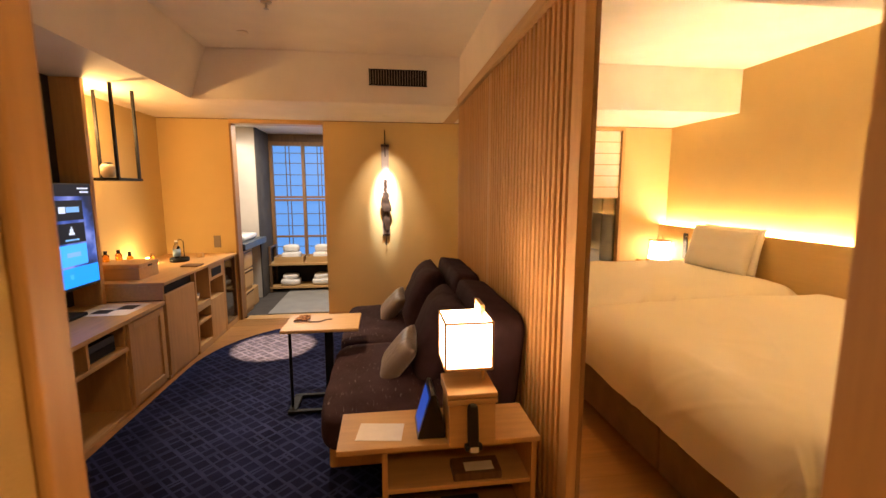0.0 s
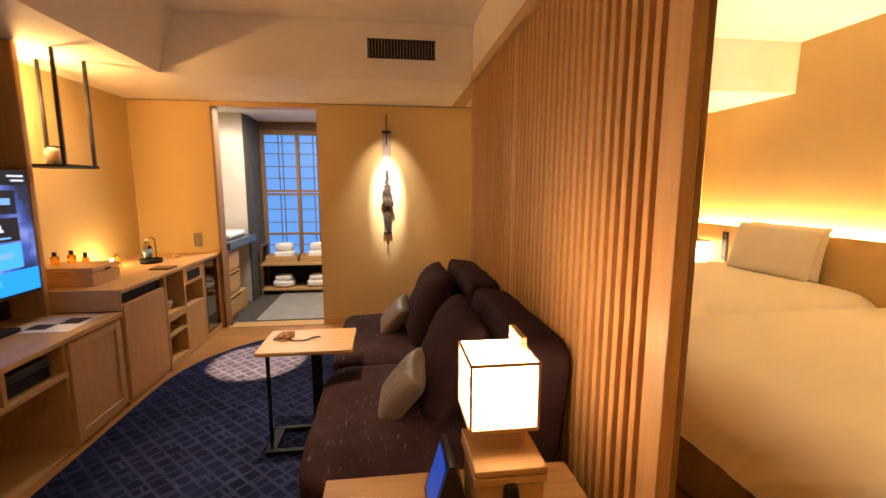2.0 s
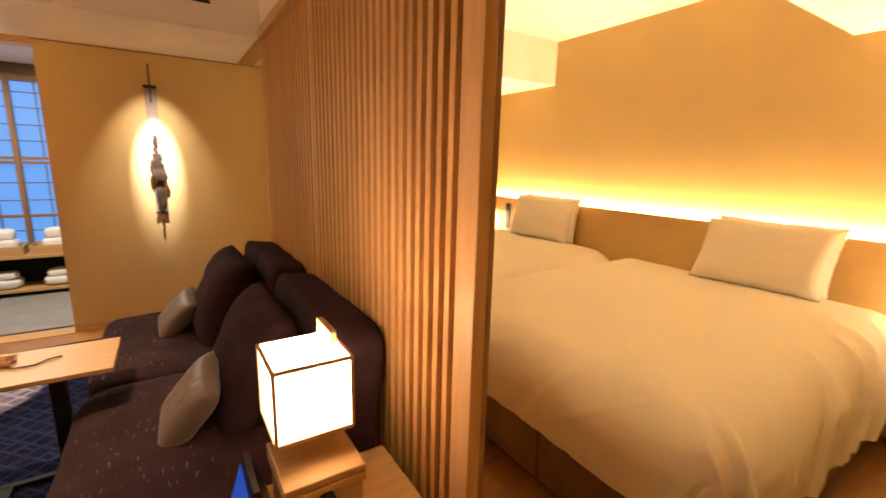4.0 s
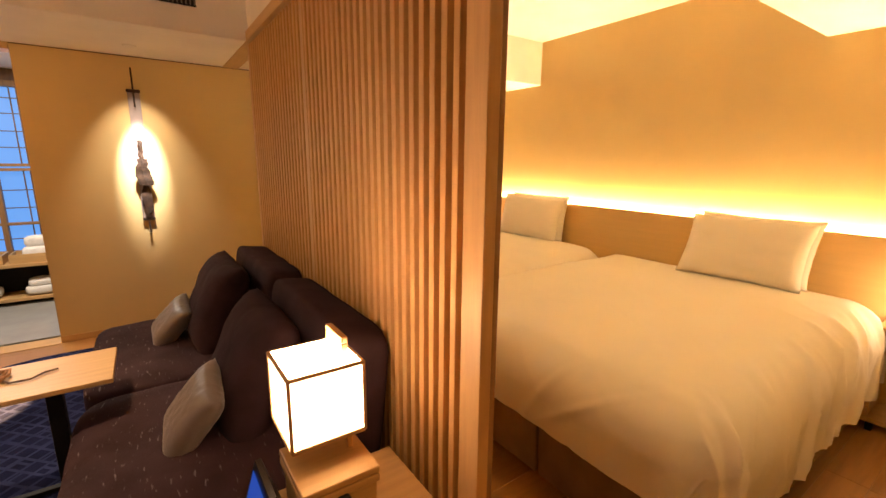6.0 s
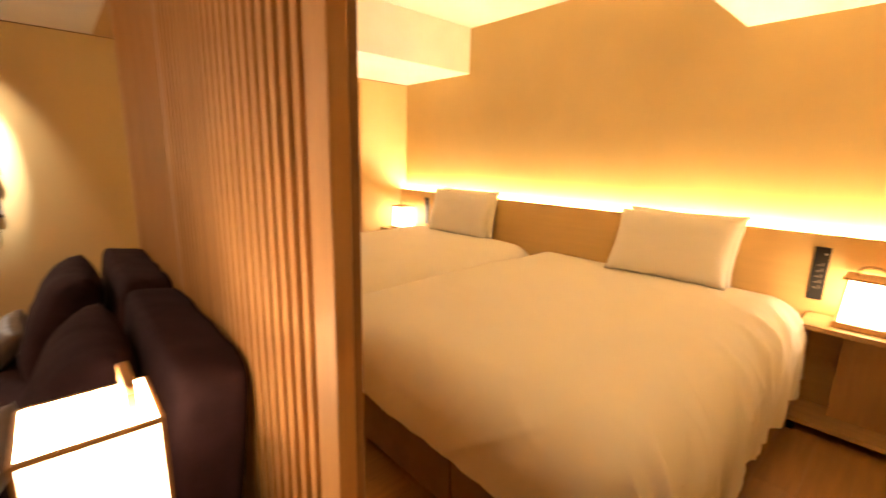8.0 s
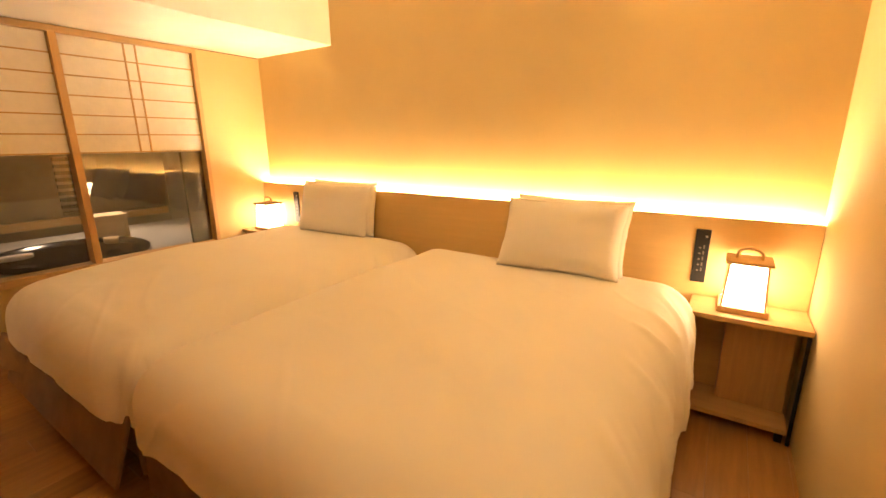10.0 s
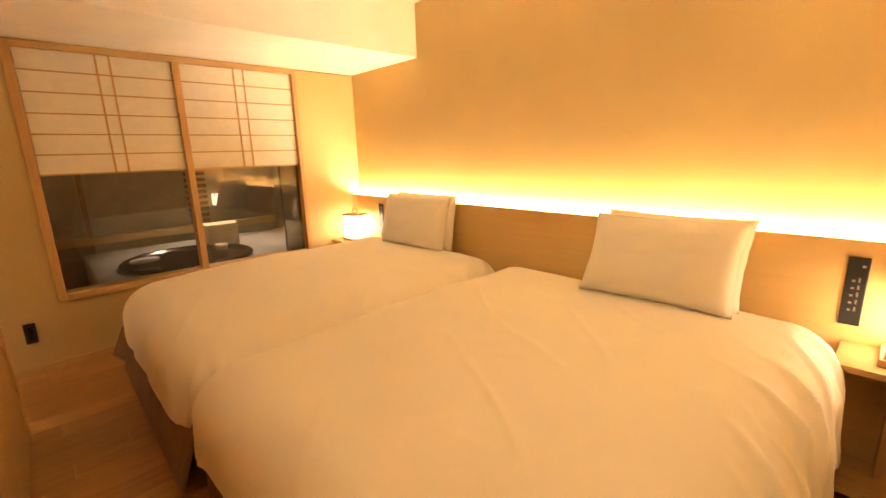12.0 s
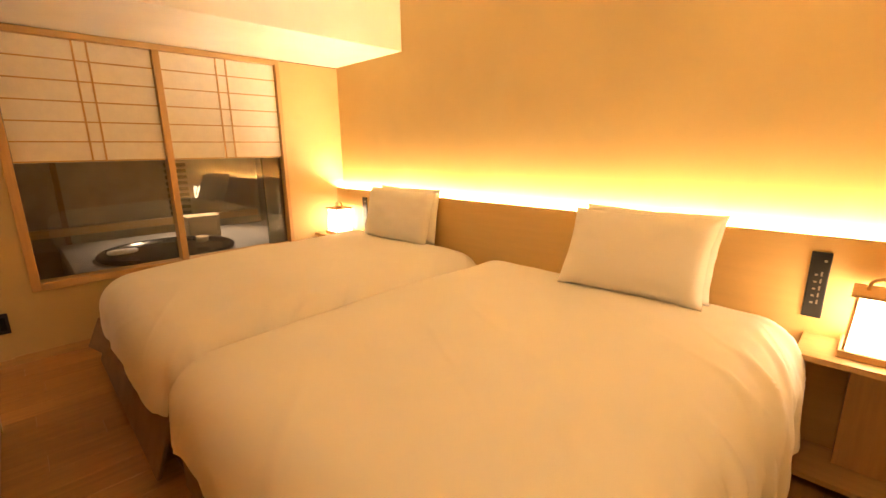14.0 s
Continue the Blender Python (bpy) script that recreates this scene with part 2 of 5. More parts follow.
def cyl(p, q, r0, r1=None, seg=20, bm=None):
    bm = bm or bmesh.new()
    p, q = Vector(p), Vector(q)
    m = Matrix.Translation((p + q) / 2) @ (q - p).to_track_quat("Z", "Y").to_matrix().to_4x4()
    bmesh.ops.create_cone(bm, cap_ends=True, segments=seg, radius1=r0, radius2=r0 if r1 is None else r1, depth=(q - p).length, matrix=m)
    return bm


def lathe(at, profile, seg=28, bm=None):
    """Turns (radius, height) pairs about the upright axis through at."""
    bm = bm or bmesh.new()
    rings = []
    for r, z in profile:
        rings.append([bm.verts.new((at[0] + r * math.cos(2 * math.pi * i / seg), at[1] + r * math.sin(2 * math.pi * i / seg), at[2] + z)) for i in range(seg)])
    for a, b in zip(rings, rings[1:]):
        for i in range(seg):
            bm.faces.new((a[i], a[(i + 1) % seg], b[(i + 1) % seg], b[i]))
    bm.faces.new(rings[0]), bm.faces.new(rings[-1])
    return bm


def tube(points, r, seg=10, bm=None):
    bm = bm or bmesh.new()
    pts = [Vector(p) for p in points]
    rings = []
    for i, p in enumerate(pts):
        d = (pts[min(i + 1, len(pts) - 1)] - pts[max(i - 1, 0)]).normalized()
        q = d.to_track_quat("Z", "Y")
        rings.append([bm.verts.new(p + q @ Vector((r * math.cos(2 * math.pi * k / seg), r * math.sin(2 * math.pi * k / seg), 0))) for k in range(seg)])
    for a, b in zip(rings, rings[1:]):
        for k in range(seg):
            bm.faces.new((a[k], a[(k + 1) % seg], b[(k + 1) % seg], b[k]))
    bm.faces.new(rings[0]), bm.faces.new(rings[-1])
    return bm


def soft(centre, half, n=6.0, cuts=14, rough=0.0, m=None, seed=0.0, crown=0.0):
    """An upholstered block: a cube swollen to rounded edges, with uneven surface."""
    bm = bmesh.new()
    bmesh.ops.create_cube(bm, size=2.0)
    bmesh.ops.subdivide_edges(bm, edges=bm.edges[:], cuts=cuts, use_grid_fill=True)
    for v in bm.verts:
        c = v.co
        k = (abs(c.x) ** n + abs(c.y) ** n + abs(c.z) ** n) ** (-1 / n)
        d = c * k
        d = Vector((d.x * half[0], d.y * half[1], d.z * half[2]))
        if crown:
            d.z += crown * max(0, c.z) * (1 - c.x ** 2) * (1 - c.y ** 2)
        if rough:
            d += rough * noise.noise_vector(d * 7 + Vector((seed, seed * 2, 0)))
        v.co = d
    bm.transform(Matrix.Translation(centre) @ (m or Matrix()))
    return bm


def pillow_bm(w, h, t, m, seed=0.0, cuts=26, pinch=0.05):
    """A stuffed pillow: width along y, height along z, thickness along x."""
    bm = bmesh.new()
    grid = {}
    for s in (1, -1):
        for i in range(cuts + 1):
            for j in range(cuts + 1):
                u, v = 2 * i / cuts - 1, 2 * j / cuts - 1
                e = max(0.0, (1 - u ** 4) * (1 - v ** 4)) ** 0.55
                px = u * (1 - pinch * (1 - v * v))
                pz = v * (1 - pinch * (1 - u * u))
                rim = (i in (0, cuts)) or (j in (0, cuts))
                if rim and s < 0:
                    grid[s, i, j] = grid[1, i, j]
                    continue
                nz = min(1.0, w / 0.7) ** 2 * 0.008 * noise.noise(Vector((u * 2.3 + seed, v * 2.3, s * 5.0 + seed))) + 0.003 * noise.noise(Vector((u * 7 + seed, v * 5, s)))
                grid[s, i, j] = bm.verts.new((s * (t / 2 * e + nz * e) + (0.004 * s if not rim else 0), px * w / 2 + nz * 0.6, pz * h / 2 + nz * 0.6))
        for i in range(cuts):
            for j in range(cuts):
                f = [grid[s, i, j], grid[s, i + 1, j], grid[s, i + 1, j + 1], grid[s, i, j + 1]]
                bm.faces.new(f if s > 0 else f[::-1])
    bm.transform(m)
    return bm


def setting(name, bm, material, label, category):
    return tagged(part(name, bm, material), label, category, kind="structure")


def rect_bar(name, axis, lo, hi, a0, a1, b0, b1, material, parent, label="", bevel=0.003):
    if axis == "x":
        return part(name, bx(lo, hi, a0, a1, b0, b1, bevel), material, parent, label)
    if axis == "y":
        return part(name, bx(a0, a1, lo, hi, b0, b1, bevel), material, parent, label)
    return part(name, bx(a0, a1, b0, b1, lo, hi, bevel), material, parent, label)


# ---- large structure ----
FAR, HEAD, LEFT, NEAR, TOP, LOW = 4.945, 3.50, -2.08, 0.625, 2.50, 2.105
floor = setting("floor", bx(-2.3, 3.7, -1.6, FAR + 0.1, -0.12, -0.012, 0), DARKWOOD, "dark joints between oak floor planks", "floor")
setting("wall_far", bx(LEFT - 0.1, -1.395, FAR, FAR + 0.12, 0, 2.6, 0), WALLPAPER, "tan woven wallpaper wall beside the bath doorway", "wall")
setting("wall_art", bx(-0.467, 1.10, FAR, FAR + 0.12, 0, 2.6, 0), WALLPAPER, "tan woven wallpaper wall behind the iron artwork", "wall")
setting("wall_over_door", bx(-1.395, -0.467, FAR, FAR + 0.12, 2.085, 2.6, 0), WALLPAPER, "strip of tan wall above the bath doorway", "wall")
setting("wall_under_window", bx(1.10, 2.92, FAR, FAR + 0.12, 0, 0.462, 0), WALLPAPER, "tan wallpaper wall under the bedroom window", "wall")
setting("wall_over_window", bx(1.10, 2.92, FAR, FAR + 0.12, 2.105, 2.6, 0), WALLPAPER, "wall above the bedroom window", "wall")
setting("wall_window_side", bx(2.92, HEAD + 0.12, FAR, FAR + 0.12, 0, 2.6, 0), WALLPAPER, "tan wallpaper wall beside the bedroom window", "wall")
setting("wall_head", bx(HEAD, HEAD + 0.12, 0.66, FAR, 0, 2.6, 0), WALLPAPER, "tan woven wallpaper wall lit from the cove below", "wall")
setting("wall_bedside", bx(0.95, HEAD, 0.66, 0.785, 0, 2.6, 0), WALLPAPER, "tan wallpaper wall beside the nightstand", "wall")
setting("wall_entry_side", bx(0.70, 0.95, 0.48, NEAR, 0, 2.6, 0.002), OAK_Z, "oak-lined wall end beside the entry opening", "wall")
setting("wall_entry_left", bx(LEFT, -0.131, 0.48, 0.574, 0, 2.6, 0.002), WALLPAPER, "tan wallpaper wall end at the entry opening", "wall")
setting("trim_entry", bx(LEFT, -0.125, 0.580, NEAR, 0, 2.6, 0.004), OAK_Z, "honey oak casing at the entry opening", "trim")
# shade of the casing joint, given as a recessed dark strip
setting("trim_entry_gap", bx(LEFT, -0.140, 0.5745, 0.5795, 0, 2.6, 0), DARKWOOD, "dark strip standing in for shade in the joint behind the oak casing", "trim")
setting("wall_entry_return", bx(0.925, 0.95, NEAR, 0.785, 0, 2.6, 0), WALLPAPER, "short return of tan wall at the entry", "wall")
setting("wall_corridor_right", bx(0.95, 1.05, -1.6, 0.66, 0, 2.6, 0), WALLPAPER, "tan corridor wall behind the entry", "wall")
setting("wall_corridor_left", bx(-0.55, -0.45, -1.6, 0.48, 0, 2.6, 0), WALLPAPER, "tan corridor wall behind the entry", "wall")
setting("wall_corridor_end", bx(-0.55, 1.05, -1.7, -1.6, 0, 2.6, 0), WALLPAPER, "tan wall closing the corridor", "wall")
setting("wall_left", bx(LEFT - 0.12, LEFT, 0.48, FAR, 0, 2.6, 0), WALLPAPER, "tan woven wallpaper wall above the desk", "wall")
setting("ceiling", bx(-2.3, 3.7, 1.775, FAR + 0.12, TOP, TOP + 0.1, 0), PLASTER, "cream plaster ceiling", "ceiling")
setting("ceiling_entry", bx(-2.3, 3.7, -1.7, 1.775, 2.09, TOP + 0.1, 0.002), PLASTER, "lowered cream ceiling over the entry and bedside", "ceiling")
setting("ceiling_beam", bx(-2.2, HEAD, 3.975, FAR, LOW, TOP, 0.003), PLASTER, "cream boxed beam across the far side", "ceiling")


def side_soffit():
    bm = bmesh.new()
    prof = [(-2.2, LOW), (-1.345, LOW), (-1.215, TOP - 0.002), (-2.2, TOP - 0.002)]
    a = [bm.verts.new((x, 1.775, z)) for x, z in prof]
    b = [bm.verts.new((x, 3.9745, z)) for x, z in prof]
    bm.faces.new(a), bm.faces.new(b[::-1])
    for i in range(4):
        bm.faces.new((a[i], b[i], b[(i + 1) % 4], a[(i + 1) % 4]))
    return bm


setting("ceiling_soffit", side_soffit(), PLASTER, "sloped cream soffit above the television wall", "ceiling")
setting("wall_partition_header", bx(0.815, 0.905, 1.60, 3.975, 2.165, TOP, 0.002), PLASTER, "cream plaster strip above the lattice partition", "wall")
setting("baseboard", bx(-0.467, 0.95, FAR - 0.008, FAR, 0, 0.05, 0.002), OAK_X, "low oak baseboard", "baseboard")
setting("baseboard_window", bx(0.95, 3.3, FAR - 0.008, FAR, 0, 0.06, 0.002), OAK_X, "low oak baseboard under the window", "baseboard")

# shadow line under the beam, put in as dark strips
for i, (a, b) in enumerate(((LEFT + 0.002, -1.397), (-0.465, 1.098), (2.922, HEAD - 0.002))):
    setting(f"trim_{i + 1}", bx(a, b, FAR - 0.004, FAR - 0.0005, LOW - 0.007, LOW - 0.0005, 0), DARKWOOD, "thin dark strip standing in for the shadow line under the beam", "trim")

# ---- headboard and cove ----
hb = thing("headboard", (3.44, 2.87, 0), "long honey oak headboard panel with cove light behind it", "headboard")
part("panel", bx(3.415, 3.437, 0.787, FAR - 0.002, 0.0, 0.985, 0.003), HEADBOARD, hb)
part("trough_floor", bx(3.437, HEAD - 0.001, 0.787, FAR - 0.002, 0.90, 0.93, 0), PLASTER, hb)
part("led_strip", bx(3.482, 3.497, 0.80, FAR - 0.02, 0.931, 0.974, 0.002), LEDGLOW, hb, "glowing warm strip light")

# ---- bath doorway ----
dr = thing("door_1", (-0.93, FAR, 0), "oak frame of the open sliding bath door", "door", kind="structure")
part("jamb", bx(-1.395, -1.372, FAR - 0.012, FAR + 0.122, 0, 2.06, 0.003), EDGEWOOD, dr)
part("lintel", bx(-1.395, -0.469, FAR - 0.01, FAR + 0.13, 2.06, 2.10, 0.003), OAK_X, dr)
part("threshold", bx(-1.345, -0.469, FAR - 0.03, FAR + 0.13, -0.012, 0.006, 0.002), OAK_X, dr)
part("sliding_leaf", bx(-0.47, 0.35, FAR + 0.125, FAR + 0.155, 0.01, 2.05, 0.003), OAK_Z, dr)

# ---- bathroom beyond ----
setting("floor_bath", bx(-2.2, 0.85, FAR + 0.12, 7.1, -0.1, -0.004, 0), BATHDARK, "dark grey bathroom floor", "floor")
setting("wall_bath_back", bx(-2.2, -1.435, 5.94, 6.9, 0, 2.4, 0), BATHWALL, "pale wall covering above the vanity", "wall")
setting("wall_bath_side", bx(-1.434, -1.42, 5.935, 6.9, 0, 2.4, 0.002), BATHDARK, "dark slate side of the window recess", "wall")
setting("wall_bath_right", bx(0.75, 0.85, FAR + 0.12, 7.1, 0, 2.4, 0), BATHWALL, "pale bathroom wall", "wall")
setting("wall_bath_far", bx(-1.5, 0.85, 6.92, 7.05, 0, 2.4, 0), BATHWALL, "wall behind the paper screen window", "wall")
setting("wall_bath_left", bx(-2.3, -2.2, FAR + 0.12, 6.0, 0, 2.4, 0), BATHWALL, "pale wall beside the vanity", "wall")
setting("ceiling_bath", bx(-2.3, 0.85, FAR + 0.12, 7.1, 2.16, 2.3, 0), PLASTER, "pale bathroom ceiling", "ceiling")
mat_tile = thing("bath_mat", (-0.9, 5.6, 0), "large light grey stone slab on the bath floor", "floor slab", kind="structure")
part("slab", bx(-1.16, 0.5, 5.10, 6.3, -0.004, 0.012, 0.003), GREYTILE, mat_tile)

sw = thing("window_1", (-0.85, 6.6, 0.5), "brown wooden paper-screen window glowing blue with daylight", "window", kind="structure")
part("paper", bx(-1.40, 0.40, 6.60, 6.61, 0.46, 2.03, 0), SHOJIBLUE, sw, "blue daylit translucent paper")
for z0, z1, m_ in ((0.43, 0.47, EDGEWOOD), (1.235, 1.262, EDGEWOOD), (1.278, 1.305, EDGEWOOD), (2.0, 2.055, EDGEWOOD), (0.72, 0.745, EDGEWOOD)):
    part("rail", bx(-1.375, 0.40, 6.535, 6.598, z0, z1, 0.003), m_, sw)
for x in (-1.418, -0.985, -0.555, -0.125, 0.305):
    part("stile", bx(x, x + 0.042, 6.53, 6.597, 0.43, 2.055, 0.003), EDGEWOOD, sw)
for x0 in (-1.376, -0.943, -0.513, -0.083):
    for dx in (0.165, 0.215):
        for z0, z1 in ((0.47, 1.235), (1.305, 2.0)):
            part("muntin", bx(x0 + dx, x0 + dx + 0.009, 6.585, 6.599, z0, z1, 0), DARKWOOD, sw)
for z in (0.58, 0.88, 1.05, 1.45, 1.60, 1.76, 1.90):
    part("muntin", bx(-1.376, 0.30, 6.586, 6.599, z, z + 0.008, 0), DARKWOOD, sw)
setting("wall_over_screen", bx(-1.418, 0.75, 6.54, 6.92, 2.056, 2.158, 0), DARKWOOD, "dark strip above the paper screen window", "wall")
setting("wall_under_screen", bx(-1.418, 0.75, 6.54, 6.92, 0.0, 0.429, 0), BATHDARK, "dark wall under the paper screen window", "wall")

van = thing("vanity", (-1.7, 5.45, 0), "oak vanity with drawers under a blue-grey stone top", "vanity")
part("countertop", bx(-2.19, -1.35, 5.08, 5.932, 0.73, 0.80, 0.004), STONE, van, "blue-grey stone top")
part("body", bx(-2.19, -1.40, 5.08, 5.42, 0.0, 0.728, 0.003), OAK, van)
for z in (0.06, 0.30, 0.52):
    d = part("drawer", bx(-1.398, -1.38, 5.10, 5.40, z, z + 0.195, 0.004), OAK_Y, van)
    part("pull", bx(-1.38, -1.376, 5.12, 5.38, z + 0.17, z + 0.18, 0), BLACK, d)
basin = tagged(part("wash_basin", bx(-1.95, -1.42, 5.30, 5.80, 0.802, 0.872, 0.03, 4), CERAMIC, smooth=True), "white ceramic basin on the stone vanity top", "basin")
bench = tagged(part("waste_bin", bx(-1.60, -1.42, 5.50, 5.72, 0, 0.22, 0.008), OAK_Z), "small square oak waste bin under the vanity", "bin")

rack = thing("towel_shelf", (-0.92, 6.34, 0), "low oak towel shelf with two tiers in front of the window", "shelf")
for z in (0.05, 0.37):
    part("board", bx(-1.405, -0.27, 6.20, 6.53, z, z + 0.03, 0.003), OAK_X, rack)
for x in (-1.405, -0.305):
    for y in (6.20, 6.50):
        part("leg", bx(x, x + 0.03, y, y + 0.03, 0, 0.60, 0.003), DARKWOOD, rack)
part("side_rail", bx(-1.405, -1.375, 6.20, 6.53, 0.60, 0.63, 0.003), DARKWOOD, rack)
part("back", bx(-1.37, -0.31, 6.51, 6.52, 0.08, 0.37, 0), BLACK, rack)


def towel(name, c, half, label, seed):
    t_ = thing(name, (c[0], c[1], c[2]), label, "towel", "towels on the bath shelf")
    z = c[2]
    for k in range(2):
        hh = half[2] * (1 if k == 0 else 0.75)
        s = 1 if k == 0 else 0.8
        part("fold", soft((c[0], c[1], z + hh), (half[0] * s, half[1] * s, hh), 4, 8, 0.008, seed=seed + k), TOWEL, t_, smooth=True)
        z += 2 * hh * 0.93
    return t_


for i, x in enumerate((-1.15, -0.73)):
    tr = thing("towel_tray", (x, 6.34, 0.401), "shallow oak tray holding folded white towels", "tray", "towel trays")
    part("base", bx(x - 0.19, x + 0.19, 6.22, 6.47, 0.401, 0.41, 0.002), OAK_X, tr)
    for y in (6.22, 6.46):
        part("side", bx(x - 0.19, x + 0.19, y, y + 0.012, 0.41, 0.485, 0.002), OAK_X, tr)
    for xx in (x - 0.19, x + 0.178):
        part("side", bx(xx, xx + 0.012, 6.232, 6.46, 0.41, 0.485, 0.002), OAK_Y, tr)
    towel("folded_towels", (x + 0.02, 6.34, 0.411), (0.13, 0.10, 0.068), "two folded white towels in an oak tray", i * 3.1)
    towel("rolled_robe", (x - 0.0, 6.34, 0.081), (0.13, 0.12, 0.045), "folded white bath linen on the lower shelf", 7 + i * 2.3)

# ---- lattice partition ----
PY0, PY1, PZ = 1.61, 4.06, 2.10
lp = thing("lattice_partition", (0.87, 2.85, 0), "floor-to-beam oak partition of two sliding slatted panels", "partition")
part("back_panel", bx(0.855, 0.876, PY0 + 0.042, PY1, 0.005, PZ, 0.002), OAK_Z, lp)
part("edge_strip", bx(0.862, 0.880, PY0 + 0.004, PY0 + 0.04, 0.005, PZ, 0.002), EDGEWOOD, lp, "brown stained closing edge")
part("end_stile", bx(0.822, 0.860, PY0, PY0 + 0.085, 0.005, PZ, 0.003), OAK_Z, lp)
part("middle_stile", bx(0.823, 0.854, 2.90, 2.945, 0.005, PZ, 0.003), OAK_Z, lp)
part("far_stile", bx(0.823, 0.854, PY1 - 0.05, PY1, 0.005, PZ, 0.003), OAK_Z, lp)
part("top_rail", bx(0.80, 0.92, PY0 - 0.02, FAR - 0.001, PZ + 0.001, PZ + 0.062, 0.003), OAK_Y, lp, "oak head rail of the sliding track")
part("bottom_rail", bx(0.826, 0.854, PY0 + 0.087, PY1 - 0.05, 0.005, 0.05, 0.003), OAK_Y, lp)
slat_me = None
y = PY0 + 0.112
pitch, wide = 0.0545, 0.026
while y < PY1 - 0.08:
    if not 2.875 < y < 2.945:
        if slat_me is None:
            s = part("slat", bx(0.824, 0.8545, y, y + wide, 0.05, PZ - 0.002, 0.002, 1), SLAT, lp)
            slat_me, y_first = s.data, y
        else:
            s = new("slat", slat_me)
            s.parent = lp
            s.location = (0, y - y_first, 0)
    y += pitch
# bedroom face of the same partition
for yy in (PY0 + 0.03, 2.80, PY1 - 0.05):
    part("back_stile", bx(0.8765, 0.884, yy, yy + 0.05, 0.005, PZ, 0.002), OAK_Z, lp)

# ---- bedroom window ----
wn = thing("window_2", (2.0, FAR, 0.47), "wide honey oak window with paper blinds half lowered onto dark glass", "window", kind="structure")
WY0, WY1 = FAR - 0.02, FAR + 0.11
part("window_frame", bx(1.10, 1.15, WY0, WY1, 0.465, 2.10, 0.003), OAK_Z, wn)
part("window_frame", bx(2.885, 2.92, WY0, WY1, 0.465, 2.10, 0.003), OAK_Z, wn)
part("window_frame", bx(1.15, 2.885, WY0, WY1, 2.06, 2.10, 0.003), OAK_X, wn)
part("window_sill", bx(1.15, 2.885, WY0 - 0.005, WY1, 0.465, 0.515, 0.003), OAK_X, wn)
part("mullion", bx(1.985, 2.03, WY0, WY1 - 0.02, 0.515, 2.06, 0.003), OAK_Z, wn)
for a, b in ((1.15, 1.985), (2.03, 2.885)):
    g = part("pane", bx(a, b, FAR + 0.045, FAR + 0.051, 0.515, 2.06, 0), GLASS, wn, "dark reflecting glass pane")
    g.visible_shadow = False
    part("blind_paper", bx(a + 0.004, b - 0.004, FAR + 0.012, FAR + 0.02, 1.29, 2.058, 0.002), SHADEPAPER, wn, "cream washi paper blind")
    for k in range(6):
        z = 1.29 + 0.128 * k + (0.0 if k else 0.002)
        part("blind_bar", bx(a + 0.004, b - 0.004, FAR + 0.006, FAR + 0.011, z, z + 0.009, 0.001), OAK_X, wn)
    mid = 1.572 if a < 1.5 else 2.438
    for dx in (-0.03, 0.045):
        part("blind_stile", bx(mid + dx, mid + dx + 0.011, FAR + 0.004, FAR + 0.0115, 1.29, 2.058, 0.001), OAK_Z, wn)
part("outer_rail", bx(2.72, 2.885, FAR + 0.054, FAR + 0.09, 0.515, 1.29, 0.002), BLACK, wn, "black outer window rail")

# ---- bath room beyond the bedroom window ----
setting("floor_tub_room", bx(0.86, 3.7, FAR + 0.12, 7.2, -0.1, 0.0, 0), BATHSTONE, "grey stone tub room floor", "floor")
setting("wall_tub_back", bx(0.86, 3.7, 7.1, 7.2, 0, 2.4, 0), BATHSTONE, "grey tub room wall", "wall")
setting("wall_tub_right", bx(3.5, 3.62, FAR + 0.12, 7.1, 0, 2.4, 0), BATHSTONE, "grey tub room wall", "wall")
setting("wall_tub_left", bx(0.86, 0.95, FAR + 0.12, 7.1, 0, 2.4, 0), BATHSTONE, "grey tub room wall", "wall")
setting("ceiling_tub", bx(0.86, 3.62, FAR + 0.12, 7.2, 2.3, 2.4, 0), DARKPANEL, "dark tub room ceiling", "ceiling")
deck = tagged(part("tub_deck", bx(1.35, 3.49, 5.10, 6.75, 0.001, 0.46, 0.01), BATHSTONE), "pale grey stone deck around a sunken black tub", "tub deck")
tub = thing("round_tub", (2.05, 5.62, 0.461), "round black glazed bathtub filled with dark water", "bathtub")
part("rim", lathe((2.05, 5.62, 0.461), [(0.50, 0), (0.53, 0.004), (0.54, 0.03), (0.52, 0.045), (0.49, 0.04), (0.48, 0.012)], 48), TUBBLACK, tub, smooth=True)
part("water", lathe((2.05, 5.62, 0.461), [(0.475, 0.014), (0.475, 0.02)], 48), clear("dark_water", (0.25, 0.28, 0.3)), tub, "still dark water")
stool = thing("bath_stool", (2.5, 6.22, 0.461), "pale cypress bath stool on the tub deck", "stool")
part("seat", bx(2.34, 2.66, 6.08, 6.32, 0.66, 0.69, 0.005), HINOKI, stool)
part("side_panel", bx(2.35, 2.38, 6.09, 6.31, 0.461, 0.659, 0.004), HINOKI, stool)
part("side_panel", bx(2.62, 2.65, 6.09, 6.31, 0.461, 0.659, 0.004), HINOKI, stool)
part("front_panel", bx(2.38, 2.62, 6.095, 6.115, 0.475, 0.659, 0.003), HINOKI, stool)
scoop = tagged(part("bath_ladle", lathe((2.33, 5.62, 0.515), [(0.05, 0), (0.055, 0.05), (0.05, 0.05), (0.045, 0.01)], 20), HINOKI, smooth=True), "small cypress wash bowl on the tub rim", "bowl")
